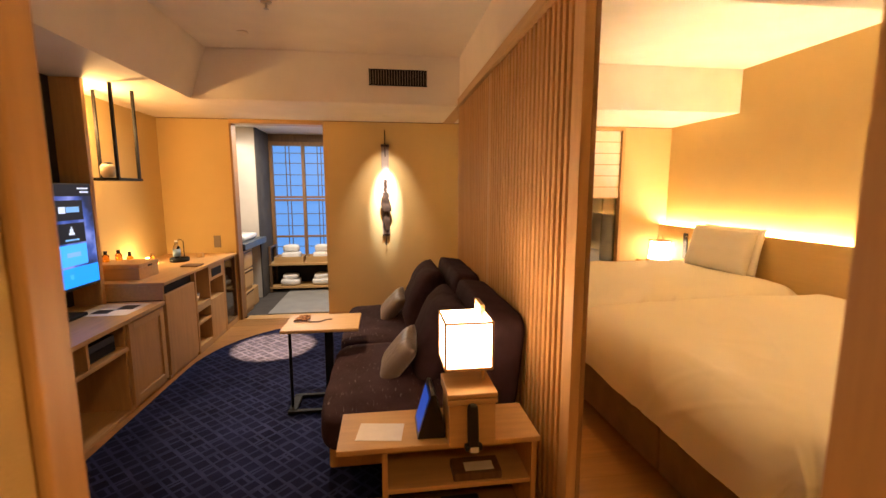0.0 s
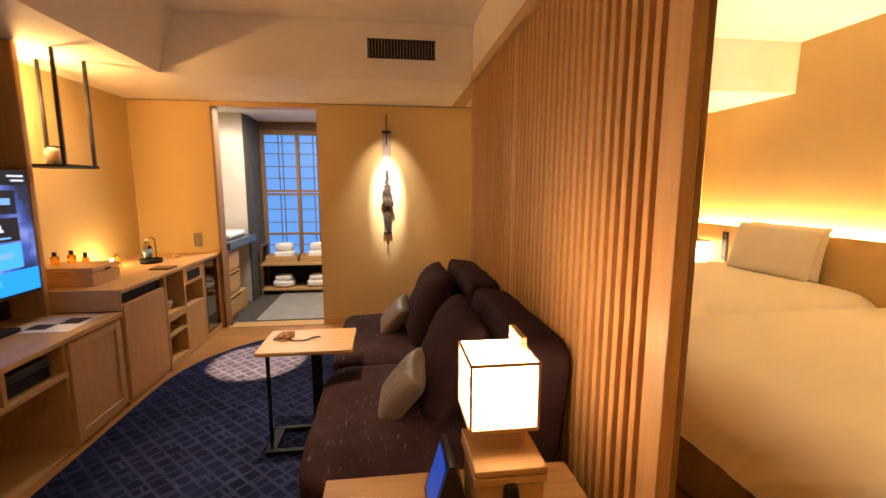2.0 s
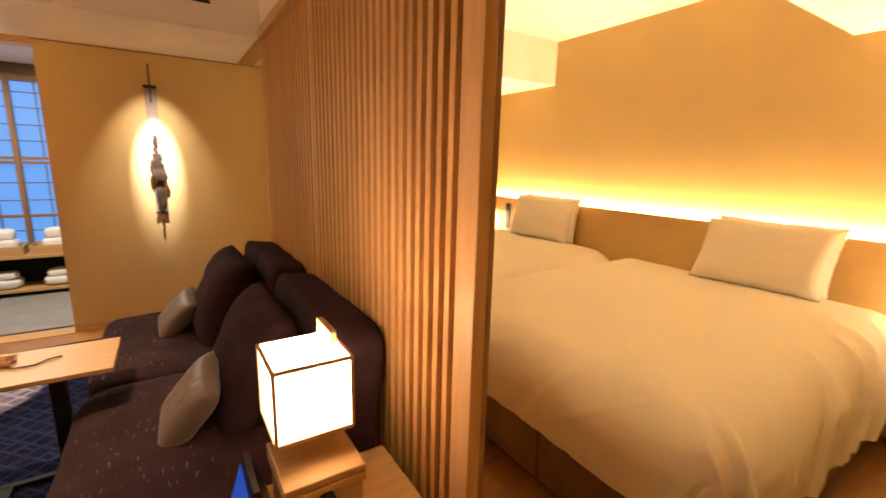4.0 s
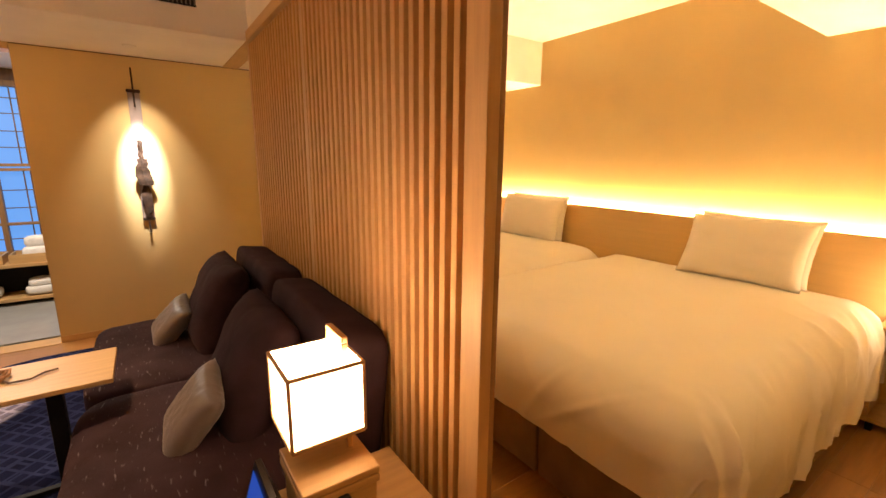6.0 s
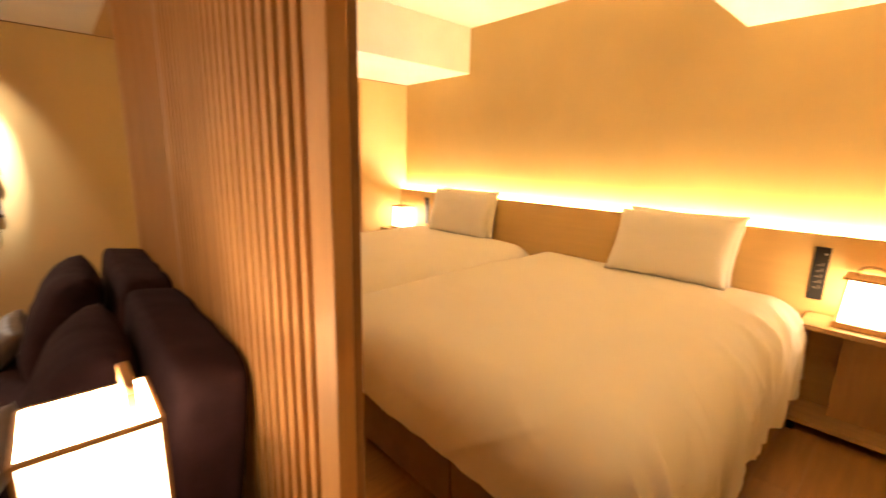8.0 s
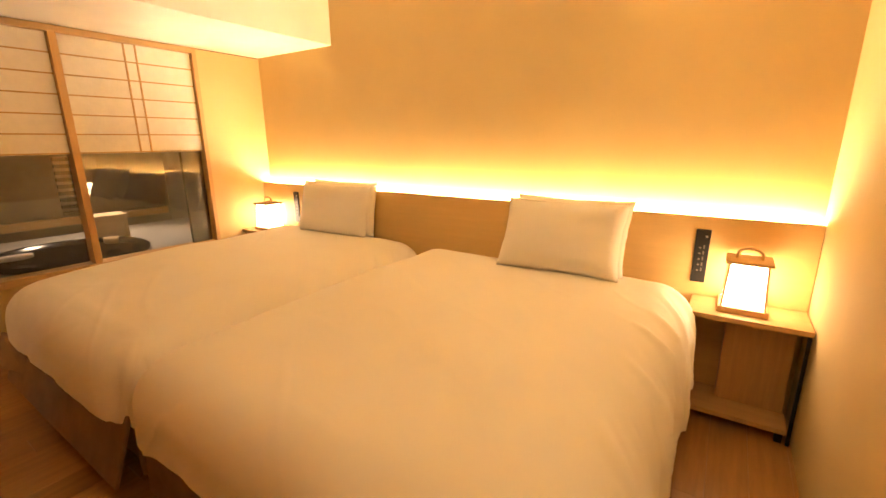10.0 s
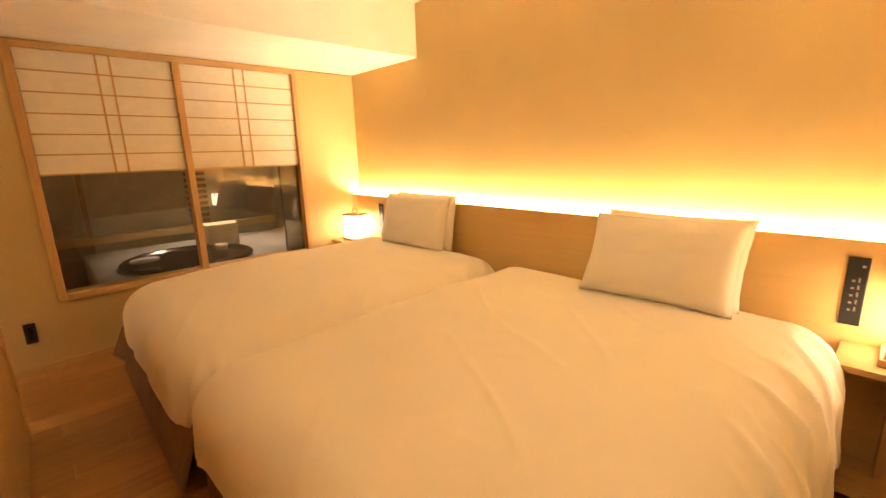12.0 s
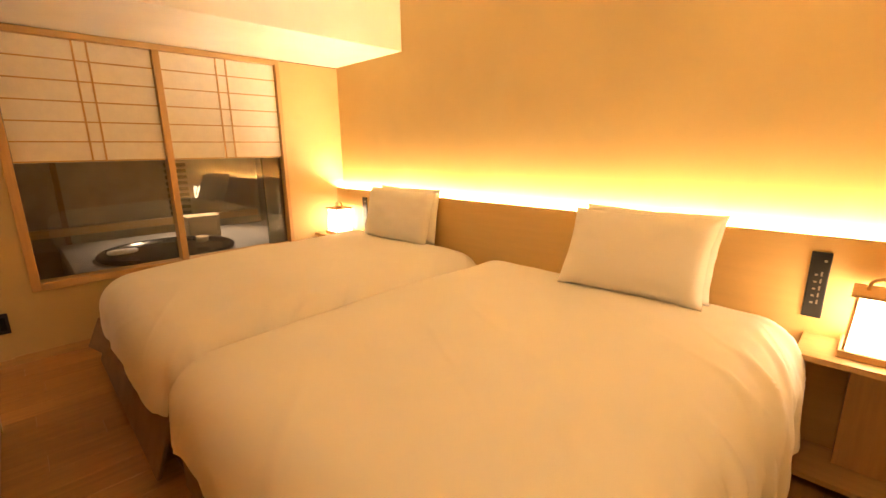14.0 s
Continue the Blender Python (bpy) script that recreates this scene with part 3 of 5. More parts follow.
hold = tagged(part("towel_roll", soft((1.70, 5.60, 0.527), (0.11, 0.035, 0.022), 3, 8), TOWEL, smooth=True), "rolled cream towel lying across the tub rim", "towel")
part("slip", bx(1.66, 1.74, 5.56, 5.64, 0.515, 0.53, 0.003), TOWEL, hold)
lv = thing("louvre_screen", (1.6, 6.95, 1.2), "dark slatted louvre behind the tub", "louvre")
for k in range(16):
    part("slat", bx(2.40, 2.62, 6.95, 6.99, 0.62 + 0.07 * k, 0.66 + 0.07 * k, 0.002), DARKPANEL, lv)
part("post", bx(1.42, 1.47, 6.93, 7.0, 0.0, 2.2, 0.003), DARKWOOD, lv)
part("rail", bx(1.0, 3.4, 6.92, 7.0, 0.52, 0.60, 0.003), OAK_X, lv)

# ---- beds ----
def duvet_bm(x0, x1, y0, y1, top, r, drop, seed, low, seam):
    """A quilt over a mattress: flat top, round shoulders, hanging sides with soft folds."""
    bm = bmesh.new()
    cx, cy = (x0 + x1) / 2, (y0 + y1) / 2
    hx, hy = (x1 - x0) / 2 - r, (y1 - y0) / 2 - r
    arc = r * math.pi / 2
    maxd = arc + drop
    nx, ny = 230, 200
    vs = {}
    for i in range(nx + 1):
        for j in range(ny + 1):
            qx, qy = (2 * i / nx - 1) * (hx + maxd), (2 * j / ny - 1) * (hy + maxd)
            c = Vector((max(-hx, min(hx, qx)), max(-hy, min(hy, qy))))
            d = Vector((qx, qy)) - c
            L = d.length
            n = d / L if L > 1e-6 else Vector((0, 0))
            # square the far corners of the cloth back to one hem
            if abs(qx) > hx and abs(qy) > hy:
                L = max(abs(qx) - hx, abs(qy) - hy)
            L = min(L, maxd)
            if L < arc:
                R, Z = r * math.sin(L / r), r * (1 - math.cos(L / r))
            else:
                R, Z = r + 0.06 * (L - arc), r + (L - arc) * (1.0 + 0.75 * max(0.0, -n.y) ** 2)
            s = math.atan2(qy, qx) * 2.2
            side = min(1, max(0, (L - 0.25 * arc) / arc))
            fold = 0.014 * side * noise.noise(Vector((cx + c.x * 3.2 + n.x * 0.8 + seed, c.y * 3.2 + n.y * 0.8, Z * 1.2 + seed)))
            fold += 0.010 * side * noise.noise(Vector((c.x * 9 + seed, c.y * 9 + n.y * 2, Z * 2.5)))
            hang = max(0.0, (-c.y / hy) * 0.6 + (-c.x / hx) * 0.6) * side
            fold += 0.009 * hang * math.sin(9 * (c.x - 0.35 * Z) + 16 * n.x + 2.5 * noise.noise(Vector((c.x * 2, Z * 3, seed))))
            wr = noise.noise(Vector((c.x * 6.5 + 2.6 * Z + n.x * 1.5 + seed, Z * 1.6 - c.x, seed)))
            fold += 0.012 * max(0.0, -n.y) ** 1.5 * side * (max(0.0, 1 - abs(wr) * 4.5) ** 1.5 - 0.25)
            u = qx * 3.1 + L * 2.6
            w1 = noise.noise(Vector((u + seed * 3, L * 1.1 + c.y * 0.6, seed)))
            w2 = noise.noise(Vector((u * 2.1 - seed, L * 2.0 + c.y, seed + 5)))
            near_edge = min(1.0, L / (0.5 * arc)) * max(0.0, -n.y) ** 1.2
            pleat = seam * near_edge * (0.026 * max(0.0, 1 - abs(w1) / 0.15) ** 1.3 + 0.011 * max(0.0, 1 - abs(w2) / 0.14) ** 1.4)
            near_foot = min(1.0, L / arc) * max(0.0, -n.x) ** 1.2
            w3 = noise.noise(Vector((qy * 3.0 - L * 2.0 + seed, L * 0.9, seed + 9)))
            pleat += 0.009 * seam * near_foot * max(0.0, 1 - abs(w3) / 0.13) ** 1.4
            fold += pleat
            puff = 0.016 * noise.noise(Vector((c.x * 1.7 + seed, c.y * 1.7, L)))
            crease = 0.007 * noise.ridged_multi_fractal(Vector((qx * 1.6 + qy * 0.9 + seed, qy * 1.5 - qx * 0.4, seed)), 0.9, 2.1, 4, 0.8, 2.0)
            cr = noise.noise(Vector((qx * 3.1 - qy * 2.2 + seed, qx * 0.7 + qy * 0.9, seed * 3)))
            crease += 0.006 * max(0.0, 1 - abs(cr) * 9) * (0.35 + side)
            sag = 0.035 * max(0.0, -c.x / hx) ** 2
            x = cx + c.x + n.x * (R + fold)
            yv = cy + c.y + n.y * (R + fold)
            z = top - Z + puff * (1 - side) + crease * (1 - 0.5 * side) + 0.5 * pleat * (1 - side) - sag * (1 - side)
            vs[i, j] = bm.verts.new((x, yv, max(z, low)))
    for i in range(nx):
        for j in range(ny):
            bm.faces.new((vs[i, j], vs[i + 1, j], vs[i + 1, j + 1], vs[i, j + 1]))
    return bm


def bed(y0, y1, seed, label, pl_y, pl_w, pl_x, pl_z, lean, flare):
    cy = (y0 + y1) / 2
    b = thing("bed", (2.4, cy, 0), label, "bed", "twin beds")
    part("base", bx(1.44, 3.40, y0 + 0.06, y1 - 0.06, 0.10, 0.36, 0.015), SKIRT, b, "brown fabric bed base")
    # pleated skirt panels with slits
    for a, c in ((y0 + 0.05, cy - 0.17), (cy - 0.155, y1 - 0.05)):
        sk = bx(1.418, 1.438, a, c + flare * 0.3, 0.05, 0.33, 0.006)
        for v in sk.verts:
            if v.co.z < 0.2:
                v.co.x -= flare + 0.012 * math.sin(v.co.y * 9)
        part("skirt_panel", sk, SKIRT, b)
    for yy in (y0 + 0.04, y1 - 0.058):
        for a, c in ((1.43, 2.40), (2.415, 3.40)):
            part("skirt_panel", bx(a, c, yy, yy + 0.018, 0.05, 0.33, 0.006), SKIRT, b)
    if flare:
        flap = bx(1.405, 1.42, y1 - 0.30, y1 - 0.04, 0.15, 0.33, 0.005)
        for v in flap.verts:
            k = max(0.0, (v.co.y - y1 + 0.30) / 0.26) * (0.4 + 0.6 * max(0.0, 0.33 - v.co.z) / 0.27)
            v.co.x -= 0.10 * k + 0.05 * (0.33 - v.co.z) / 0.27
            v.co.y += 0.06 * k
        part("skirt_flap", flap, SKIRT, b, "loose flared corner of the skirt")
    for xx in (1.55, 3.25):
        for yy in (y0 + 0.16, y1 - 0.16):
            part("leg", cyl((xx, yy, 0), (xx, yy, 0.10), 0.022, 0.03), BLACK, b)
    part("mattress", soft((2.42, cy, 0.45), (0.97, (y1 - y0) / 2 - 0.06, 0.13), 8, 12), LINEN, b, "white covered mattress", True)
    part("duvet", duvet_bm(1.375, 3.405, y0, y1, 0.65, 0.20, 0.125, seed, 0.2, 0.3 if flare else 1.0), LINEN, b, "white cotton duvet tucked over the foot", True)
    for k in range(2):
        m = Matrix.Translation((pl_x + 0.09 * k, pl_y - 0.012 * k, pl_z + 0.005 * k)) @ pose(0, 0, 0, 0, lean - 6 * k, 2 - 4 * k)
        p = part("pillow", pillow_bm(pl_w, 0.42, 0.15 - 0.02 * k, m, seed + 4 * k), PILLOWCASE, None, "", True)
        tagged(p, "white cotton pillow propped against the oak headboard", "pillow", "bed pillows")
    return b


bed(1.235, 2.955, 2.0, "white twin bed beside the nightstand, brown fabric base", 1.93, 0.68, 3.195, 0.843, 27, 0.0)
bed(2.965, 4.52, 9.0, "white twin bed beside the window, brown fabric base", 3.80, 0.74, 3.25, 0.84, 15, 0.075)

# ---- nightstands, lanterns, switch panels ----
def nightstand(y0, y1):
    n_ = thing("nightstand", (3.28, (y0 + y1) / 2, 0), "open pale oak nightstand against the headboard", "nightstand", "nightstands")
    part("top", bx(3.14, 3.413, y0, y1, 0.545, 0.57, 0.003), OAK_Y, n_)
    part("bottom_board", bx(3.15, 3.413, y0 + 0.02, y1, 0.05, 0.075, 0.003), OAK_Y, n_)
    part("side_panel", bx(3.16, 3.413, y1 - 0.03, y1 - 0.01, 0.075, 0.545, 0.002), OAK_Z, n_)
    part("front_post", bx(3.15, 3.166, y0 + 0.003, y0 + 0.018, 0.0, 0.544, 0.002), BLACK, n_, "slim black post")
    part("side_panel", bx(3.30, 3.413, y0 + 0.03, y0 + 0.31, 0.075, 0.545, 0.002), OAK_Z, n_, "pale inner upright panel")
    part("foot", bx(3.16, 3.19, y0 + 0.03, y0 + 0.06, 0, 0.05, 0.002), BLACK, n_)
    part("foot", bx(3.16, 3.19, y1 - 0.06, y1 - 0.03, 0, 0.05, 0.002), BLACK, n_)
    part("back_foot", bx(3.37, 3.40, y0 + 0.03, y1 - 0.03, 0, 0.05, 0.002), BLACK, n_)


def lantern(cx, cy, z):
    l_ = thing("lantern", (cx, cy, z), "glowing paper lantern with oak frame and curved handle", "lamp", "bedside lanterns")
    w = 0.085
    part("base", bx(cx - w - 0.015, cx + w + 0.015, cy - w - 0.015, cy + w + 0.015, z, z + 0.028, 0.004), OAK_Y, l_)
    bm = bmesh.new()
    r = bmesh.ops.create_cube(bm, size=1.0)
    for v in r["verts"]:
        k = 1.0 if v.co.z < 0 else 0.86
        v.co = Vector((cx + v.co.x * 2 * w * k, cy + v.co.y * 2 * w * k, z + 0.03 + (v.co.z + 0.5) * 0.20))
    part("shade", bm, BEDLANTERN, l_, "glowing white paper shade")
    for sx in (-1, 1):
        for sy in (-1, 1):
            part("post", cyl((cx + sx * w, cy + sy * w, z + 0.028), (cx + sx * w * 0.87, cy + sy * w * 0.87, z + 0.235), 0.005, seg=8), OAK_Z, l_)
    part("cap", bx(cx - w - 0.008, cx + w + 0.008, cy - w - 0.008, cy + w + 0.008, z + 0.236, z + 0.248, 0.003), OAK_Y, l_)
    pts = [(cx, cy + 0.05 * math.cos(a), z + 0.249 + 0.05 * max(0, math.sin(a)) ** 0.6) for a in [math.pi * k / 14 for k in range(15)]]
    part("handle", tube(pts, 0.006), OAK_Y, l_)


nightstand(0.79, 1.265)
nightstand(4.50, 4.94)
lantern(3.30, 1.05, 0.571)
lantern(3.29, 4.72, 0.571)


def switch_panel(y0, z0):
    s = thing("switch_panel", (3.41, y0, z0), "slim black bedside control panel on the headboard", "switch panel", "bedside control panels")
    part("plate", bx(3.405, 3.4148, y0, y0 + 0.066, z0, z0 + 0.28, 0.003), BLACKPLASTIC, s)
    for k in range(5):
        part("marking", bx(3.4035, 3.4048, y0 + 0.035, y0 + 0.045, z0 + 0.06 + 0.03 * k, z0 + 0.068 + 0.03 * k, 0), PLATE, s)
        part("marking", bx(3.4035, 3.4048, y0 + 0.020, y0 + 0.026, z0 + 0.06 + 0.03 * k, z0 + 0.078 + 0.03 * k, 0), PLATE, s)
    part("button", bx(3.4025, 3.4048, y0 + 0.012, y0 + 0.022, z0 + 0.24, z0 + 0.25, 0.001), CHROME, s)


switch_panel(1.219, 0.64)
switch_panel(4.43, 0.64)
ol = thing("outlet", (0.93, FAR, 0.29), "black wall outlet low on the wallpaper", "outlet")
part("plate", bx(0.903, 0.963, FAR - 0.008, FAR - 0.0005, 0.225, 0.36, 0.003), BLACKPLASTIC, ol)
part("socket", bx(0.918, 0.948, FAR - 0.010, FAR - 0.008, 0.25, 0.335, 0.001), BLACK, ol)

# ---- living room: carpet, sofa, tables ----
def carpet_bm():
    bm = bmesh.new()
    pts = [(-0.1, 2.0), (-1.375, 2.0), (-1.375, 3.55)]
    for k in range(1, 13):
        a = math.pi - k / 12 * math.pi / 2
        pts.append((-0.42 + 0.955 * math.cos(a), 3.58 + 1.10 * math.sin(a)))
    pts += [(0.80, 4.68), (0.80, 2.0)]
    lo = [bm.verts.new((x, y_, 0.0)) for x, y_ in pts]
    hi = [bm.verts.new((x, y_, 0.011)) for x, y_ in pts]
    bm.faces.new(hi), bm.faces.new(lo[::-1])
    for i in range(len(pts)):
        j = (i + 1) % len(pts)
        bm.faces.new((lo[i], lo[j], hi[j], hi[i]))
    return bm


rug = tagged(part("carpet", carpet_bm(), CARPET), "navy carpet with woven lattice pattern and rounded corner", "carpet")

sofa = thing("sofa", (0.35, 3.05, 0.011), "low armless dark charcoal two-seat sofa with fleck fabric", "sofa")
part("base", bx(-0.11, 0.78, 2.09, 4.02, 0.10, 0.20, 0.01), OAK_Y, sofa, "oak sofa plinth")
for xx in (-0.03, 0.68):
    for yy in (2.2, 3.9):
        part("leg", bx(xx, xx + 0.05, yy, yy + 0.05, 0.011, 0.10, 0.004), BLACK, sofa)
for k, (a, b) in enumerate(((2.03, 3.03), (3.035, 4.02))):
    part("seat_cushion", soft((0.24, (a + b) / 2, 0.285), (0.40, (b - a) / 2, 0.095), 7, 18, 0.006, seed=3 + k, crown=0.015), SOFA, sofa, smooth=True)
    part("backrest", soft((0.70, (a + b) / 2 + 0.02, 0.51), (0.10, (b - a) / 2 - 0.02, 0.285), 9, 16, 0.006, seed=5 + k, m=pose(0, 0, 0, 0, 7, 0)), SOFA_BACK, sofa, smooth=True)


def cushion(name, at, w, h, t, rx, ry, rz, material, label, seed, group):
    m = Matrix.Translation(at) @ pose(0, 0, 0, rx, ry, rz)
    ob = part(name, pillow_bm(w, h, t, m, seed, pinch=0.04), material, None, "", True)
    return tagged(ob, label, "cushion", group)


cushion("back_cushion", (0.45, 2.62, 0.555), 0.60, 0.50, 0.22, 0, 24, 0, SOFA_BACK, "large charcoal back cushion leaning on the sofa", 1.0, "sofa back cushions")
cushion("back_cushion", (0.44, 3.50, 0.575), 0.62, 0.50, 0.22, 0, 24, 0, SOFA_BACK, "large charcoal back cushion leaning on the sofa", 2.0, "sofa back cushions")
cushion("throw_cushion", (0.225, 2.49, 0.475), 0.28, 0.29, 0.10, 14, 36, 4, SATIN, "small grey satin throw cushion on the sofa", 3.0, "throw cushions")
cushion("throw_cushion", (0.215, 3.55, 0.475), 0.27, 0.27, 0.10, 14, 40, 10, SATIN, "small grey satin throw cushion on the sofa", 4.0, "throw cushions")

tb = thing("side_table", (-0.3, 2.95, 0.011), "oak-topped C-shaped side table with black steel frame", "table")
part("tabletop", bx(-0.475, -0.01, 2.785, 3.125, 0.525, 0.545, 0.004), OAK_X, tb)
part("post", bx(-0.235, -0.185, 2.93, 2.98, 0.03, 0.525, 0.003), BLACK, tb)
for yy in (2.83, 2.86):
    part("rod", cyl((-0.435, yy + 0.02, 0.03), (-0.435, yy + 0.02, 0.525), 0.006, seg=10), BLACK, tb)
for y0_ in (2.785, 3.00):
    part("base_bar", bx(-0.45, -0.16, y0_, y0_ + 0.03, 0.012, 0.03, 0.003), BLACK, tb)
for x0_ in (-0.45, -0.235):
    part("base_bar", bx(x0_, x0_ + 0.05, 2.815, 3.0, 0.012, 0.03, 0.003), BLACK, tb)
orn = thing("cord_ornament", (-0.37, 3.0, 0.546), "knotted red-brown cord ornament on the side table", "ornament")
pts = [(-0.38 + 0.05 * math.cos(2.1 * k * 0.35) * (0.6 + 0.4 * math.sin(k * 0.9)), 3.0 + 0.05 * math.sin(3.0 * k * 0.35), 0.554 + 0.008 * abs(math.sin(k))) for k in range(26)]
part("knot", tube(pts, 0.006, 8), ROPE, orn, "knotted cord", True)
part("tail", tube([(-0.36, 2.98, 0.552), (-0.32, 2.93, 0.552), (-0.26, 2.93, 0.552), (-0.23, 2.97, 0.552), (-0.19, 2.98, 0.552)], 0.004, 8), DARKWOOD, orn, "dark twig", True)

st = thing("end_stand", (0.36, 1.88, 0), "low pale oak end stand with an open shelf", "stand")
part("top", bx(-0.035, 0.765, 1.735, 2.015, 0.382, 0.405, 0.003), OAK_X, st)
part("side_panel", bx(0.135, 0.157, 1.75, 2.005, 0.0, 0.382, 0.002), OAK_Z, st)
part("side_panel", bx(0.735, 0.757, 1.75, 2.005, 0.0, 0.382, 0.002), OAK_Z, st)
part("shelf", bx(0.157, 0.735, 1.76, 2.005, 0.19, 0.21, 0.002), OAK_X, st)
part("back", bx(0.157, 0.735, 1.995, 2.005, 0.21, 0.382, 0), OAK_X, st)
bk = thing("wooden_box", (0.52, 1.83, 0.2101), "slim brown wooden box with papers on the stand shelf", "box")
part("body", bx(0.42, 0.62, 1.77, 1.88, 0.2105, 0.245, 0.004), DARKWOOD, bk)
part("paper", bx(0.47, 0.59, 1.785, 1.84, 0.2455, 0.2475, 0), WHITEPAPER, bk)
rp = thing("router_box", (0.46, 1.84, 0.0), "small black device under the stand shelf", "device")
part("body", bx(0.38, 0.55, 1.78, 1.9, 0.0005, 0.06, 0.01), BLACKPLASTIC, rp)
part("triangle_card", bx(0.45, 0.49, 1.775, 1.779, 0.03, 0.055, 0), WHITEPAPER, rp)
card = bx(-0.091, 0.091, -0.0625, 0.0625, 0.4055, 0.4075, 0)
card.transform(pose(0.13, 1.848, 0, 0, 0, -8))
tagged(part("paper_card", card, WHITEPAPER), "white card lying on the oak stand", "card")

bxs = thing("tissue_box", (0.475, 1.80, 0.406), "pale oak tissue box carrying the cube lamp", "box")
part("body", bx(0.39, 0.57, 1.70, 1.88, 0.406, 0.575, 0.004), OAK, bxs)
part("lid", bx(0.383, 0.577, 1.695, 1.90, 0.578, 0.60, 0.004), OAK_X, bxs)
part("lid_top", bx(0.383, 0.577, 1.695, 1.90, 0.603, 0.622, 0.004), OAK_X, bxs)
cl = thing("cube_lamp", (0.475, 1.86, 0.622), "glowing white cube paper lamp with oak frame and handle", "lamp")
X0, X1, Y0, Y1, Z0, Z1 = 0.383, 0.575, 1.765, 1.955, 0.685, 0.875
part("shade", bx(X0 + 0.003, X1 - 0.003, Y0 + 0.003, Y1 - 0.003, Z0 + 0.002, Z1 - 0.002, 0), LANTERN, cl, "glowing white paper cube")
# added emitting sheet on the shade, works as a ceiling uplight
part("uplight_sheet", bx(X0 + 0.007, X1 - 0.007, Y0 + 0.007, Y1 - 0.007, Z1 - 0.0018, Z1 + 0.0005, 0), CEILING_FILL, cl, "glowing sheet added on the cube to light the ceiling")
part("bottom_board", bx(X0 + 0.002, X1 - 0.002, Y0 + 0.002, Y1 - 0.002, Z0 - 0.006, Z0 + 0.0015, 0.001), OAK_X, cl)
e = 0.006
for xx in (X0, X1 - e):
    for yy in (Y0, Y1 - e):
        part("post", bx(xx - 0.001, xx + e + 0.001, yy - 0.001, yy + e + 0.001, Z0, Z1, 0.001), OAK_Z, cl)
    for zz in (Z0, Z1 - e):
        part("frame_bar", bx(xx - 0.0015, xx + e + 0.0015, Y0 + e, Y1 - e, zz - 0.001, zz + e + 0.001, 0.001), OAK_Y, cl)
for yy in (Y0, Y1 - e):
    for zz in (Z0, Z1 - e):
        part("frame_bar", bx(X0 + e, X1 - e, yy - 0.0015, yy + e + 0.0015, zz - 0.001, zz + e + 0.001, 0.001), OAK_X, cl)
part("stem", bx(0.535, 0.548, 1.80, 1.813, 0.622, 0.686, 0.002), OAK_Z, cl)
for yy in (1.80, 1.90):
    part("handle_post", bx(0.528, 0.546, yy, yy + 0.014, Z1 + 0.001, Z1 + 0.042, 0.002), OAK_Z, cl)
part("handle", bx(0.528, 0.546, 1.80, 1.914, Z1 + 0.042, Z1 + 0.06, 0.003), OAK_Y, cl)

SCREENBLUE = glow("tablet_display", (0.02, 0.09, 0.55), 0.7)
tab = thing("tablet", (0.34, 1.84, 0.406), "black tablet on a wedge stand showing a blue screen", "tablet")


def wedge(x0, x1, y0, y1, z0, z1, lean):
    bm = bmesh.new()
    a = [bm.verts.new(p) for p in ((x0, y0, z0), (x1, y0, z0), (x1, y0, z0 + 0.05), (x0 + lean, y0, z1), (x0 + lean - 0.015, y0, z1))]
    b = [bm.verts.new((v.co.x, y1, v.co.z)) for v in a]
    bm.faces.new(a), bm.faces.new(b[::-1])
    for i in range(5):
        bm.faces.new((a[i], b[i], b[(i + 1) % 5], a[(i + 1) % 5]))
    return bm


part("body", wedge(0.275, 0.385, 1.775, 1.94, 0.406, 0.585, 0.07), BLACKPLASTIC, tab)
bm = bmesh.new()
n_ = Vector((-0.179, 0, 0.055)).normalized() * 0.002
c4 = [Vector((0.281, 1.79, 0.425)), Vector((0.281, 1.925, 0.425)), Vector((0.324, 1.925, 0.568)), Vector((0.324, 1.79, 0.568))]
bm.faces.new([bm.verts.new(p + n_) for p in c4])
part("screen", bm, SCREENBLUE, tab, "lit blue screen")
ph = thing("telephone", (0.48, 1.70, 0.406), "black cordless telephone standing in its charger", "telephone")
part("cradle", bx(0.445, 0.515, 1.70 - 0.04, 1.70 - 0.004, 0.406, 0.43, 0.01, 3), BLACKPLASTIC, ph)
part("handset", soft((0.478, 1.682, 0.50), (0.021, 0.013, 0.085), 5, 8, m=pose(0, 0, 0, -8, 0, 0)), BLACKPLASTIC, ph, smooth=True)
part("label", bx(0.464, 0.496, 1.657, 1.6595, 0.407, 0.428, 0), WHITEPAPER, ph, "pale sticker")

# ---- television wall and desk ----
setting("wall_tv_panel", bx(LEFT, -1.945, 1.7, 3.36, 0.60, LOW - 0.002, 0.002), DARKPANEL, "black panel behind the television", "wall")
setting("wall_tv_fin", bx(LEFT, -1.765, 3.36, 3.395, 0.60, LOW - 0.004, 0.003), OAK_Z, "upright oak fin beside the television", "wall")
tv = thing("television", (-1.78, 2.76, 0.77), "large flat television showing a menu of tiles, lit blue", "television")
part("housing", bx(-1.79, -1.752, 2.19, 3.335, 0.765, 1.425, 0.006), BLACKPLASTIC, tv)
part("stand", bx(-1.90, -1.79, 2.6, 2.9, 0.62, 1.0, 0.01), BLACK, tv)
part("foot", bx(-1.92, -1.70, 2.55, 3.10, 0.603, 0.625, 0.004), BLACK, tv)
TVBASE = glow("screen_photo", (0.05, 0.09, 0.42), 1.0)
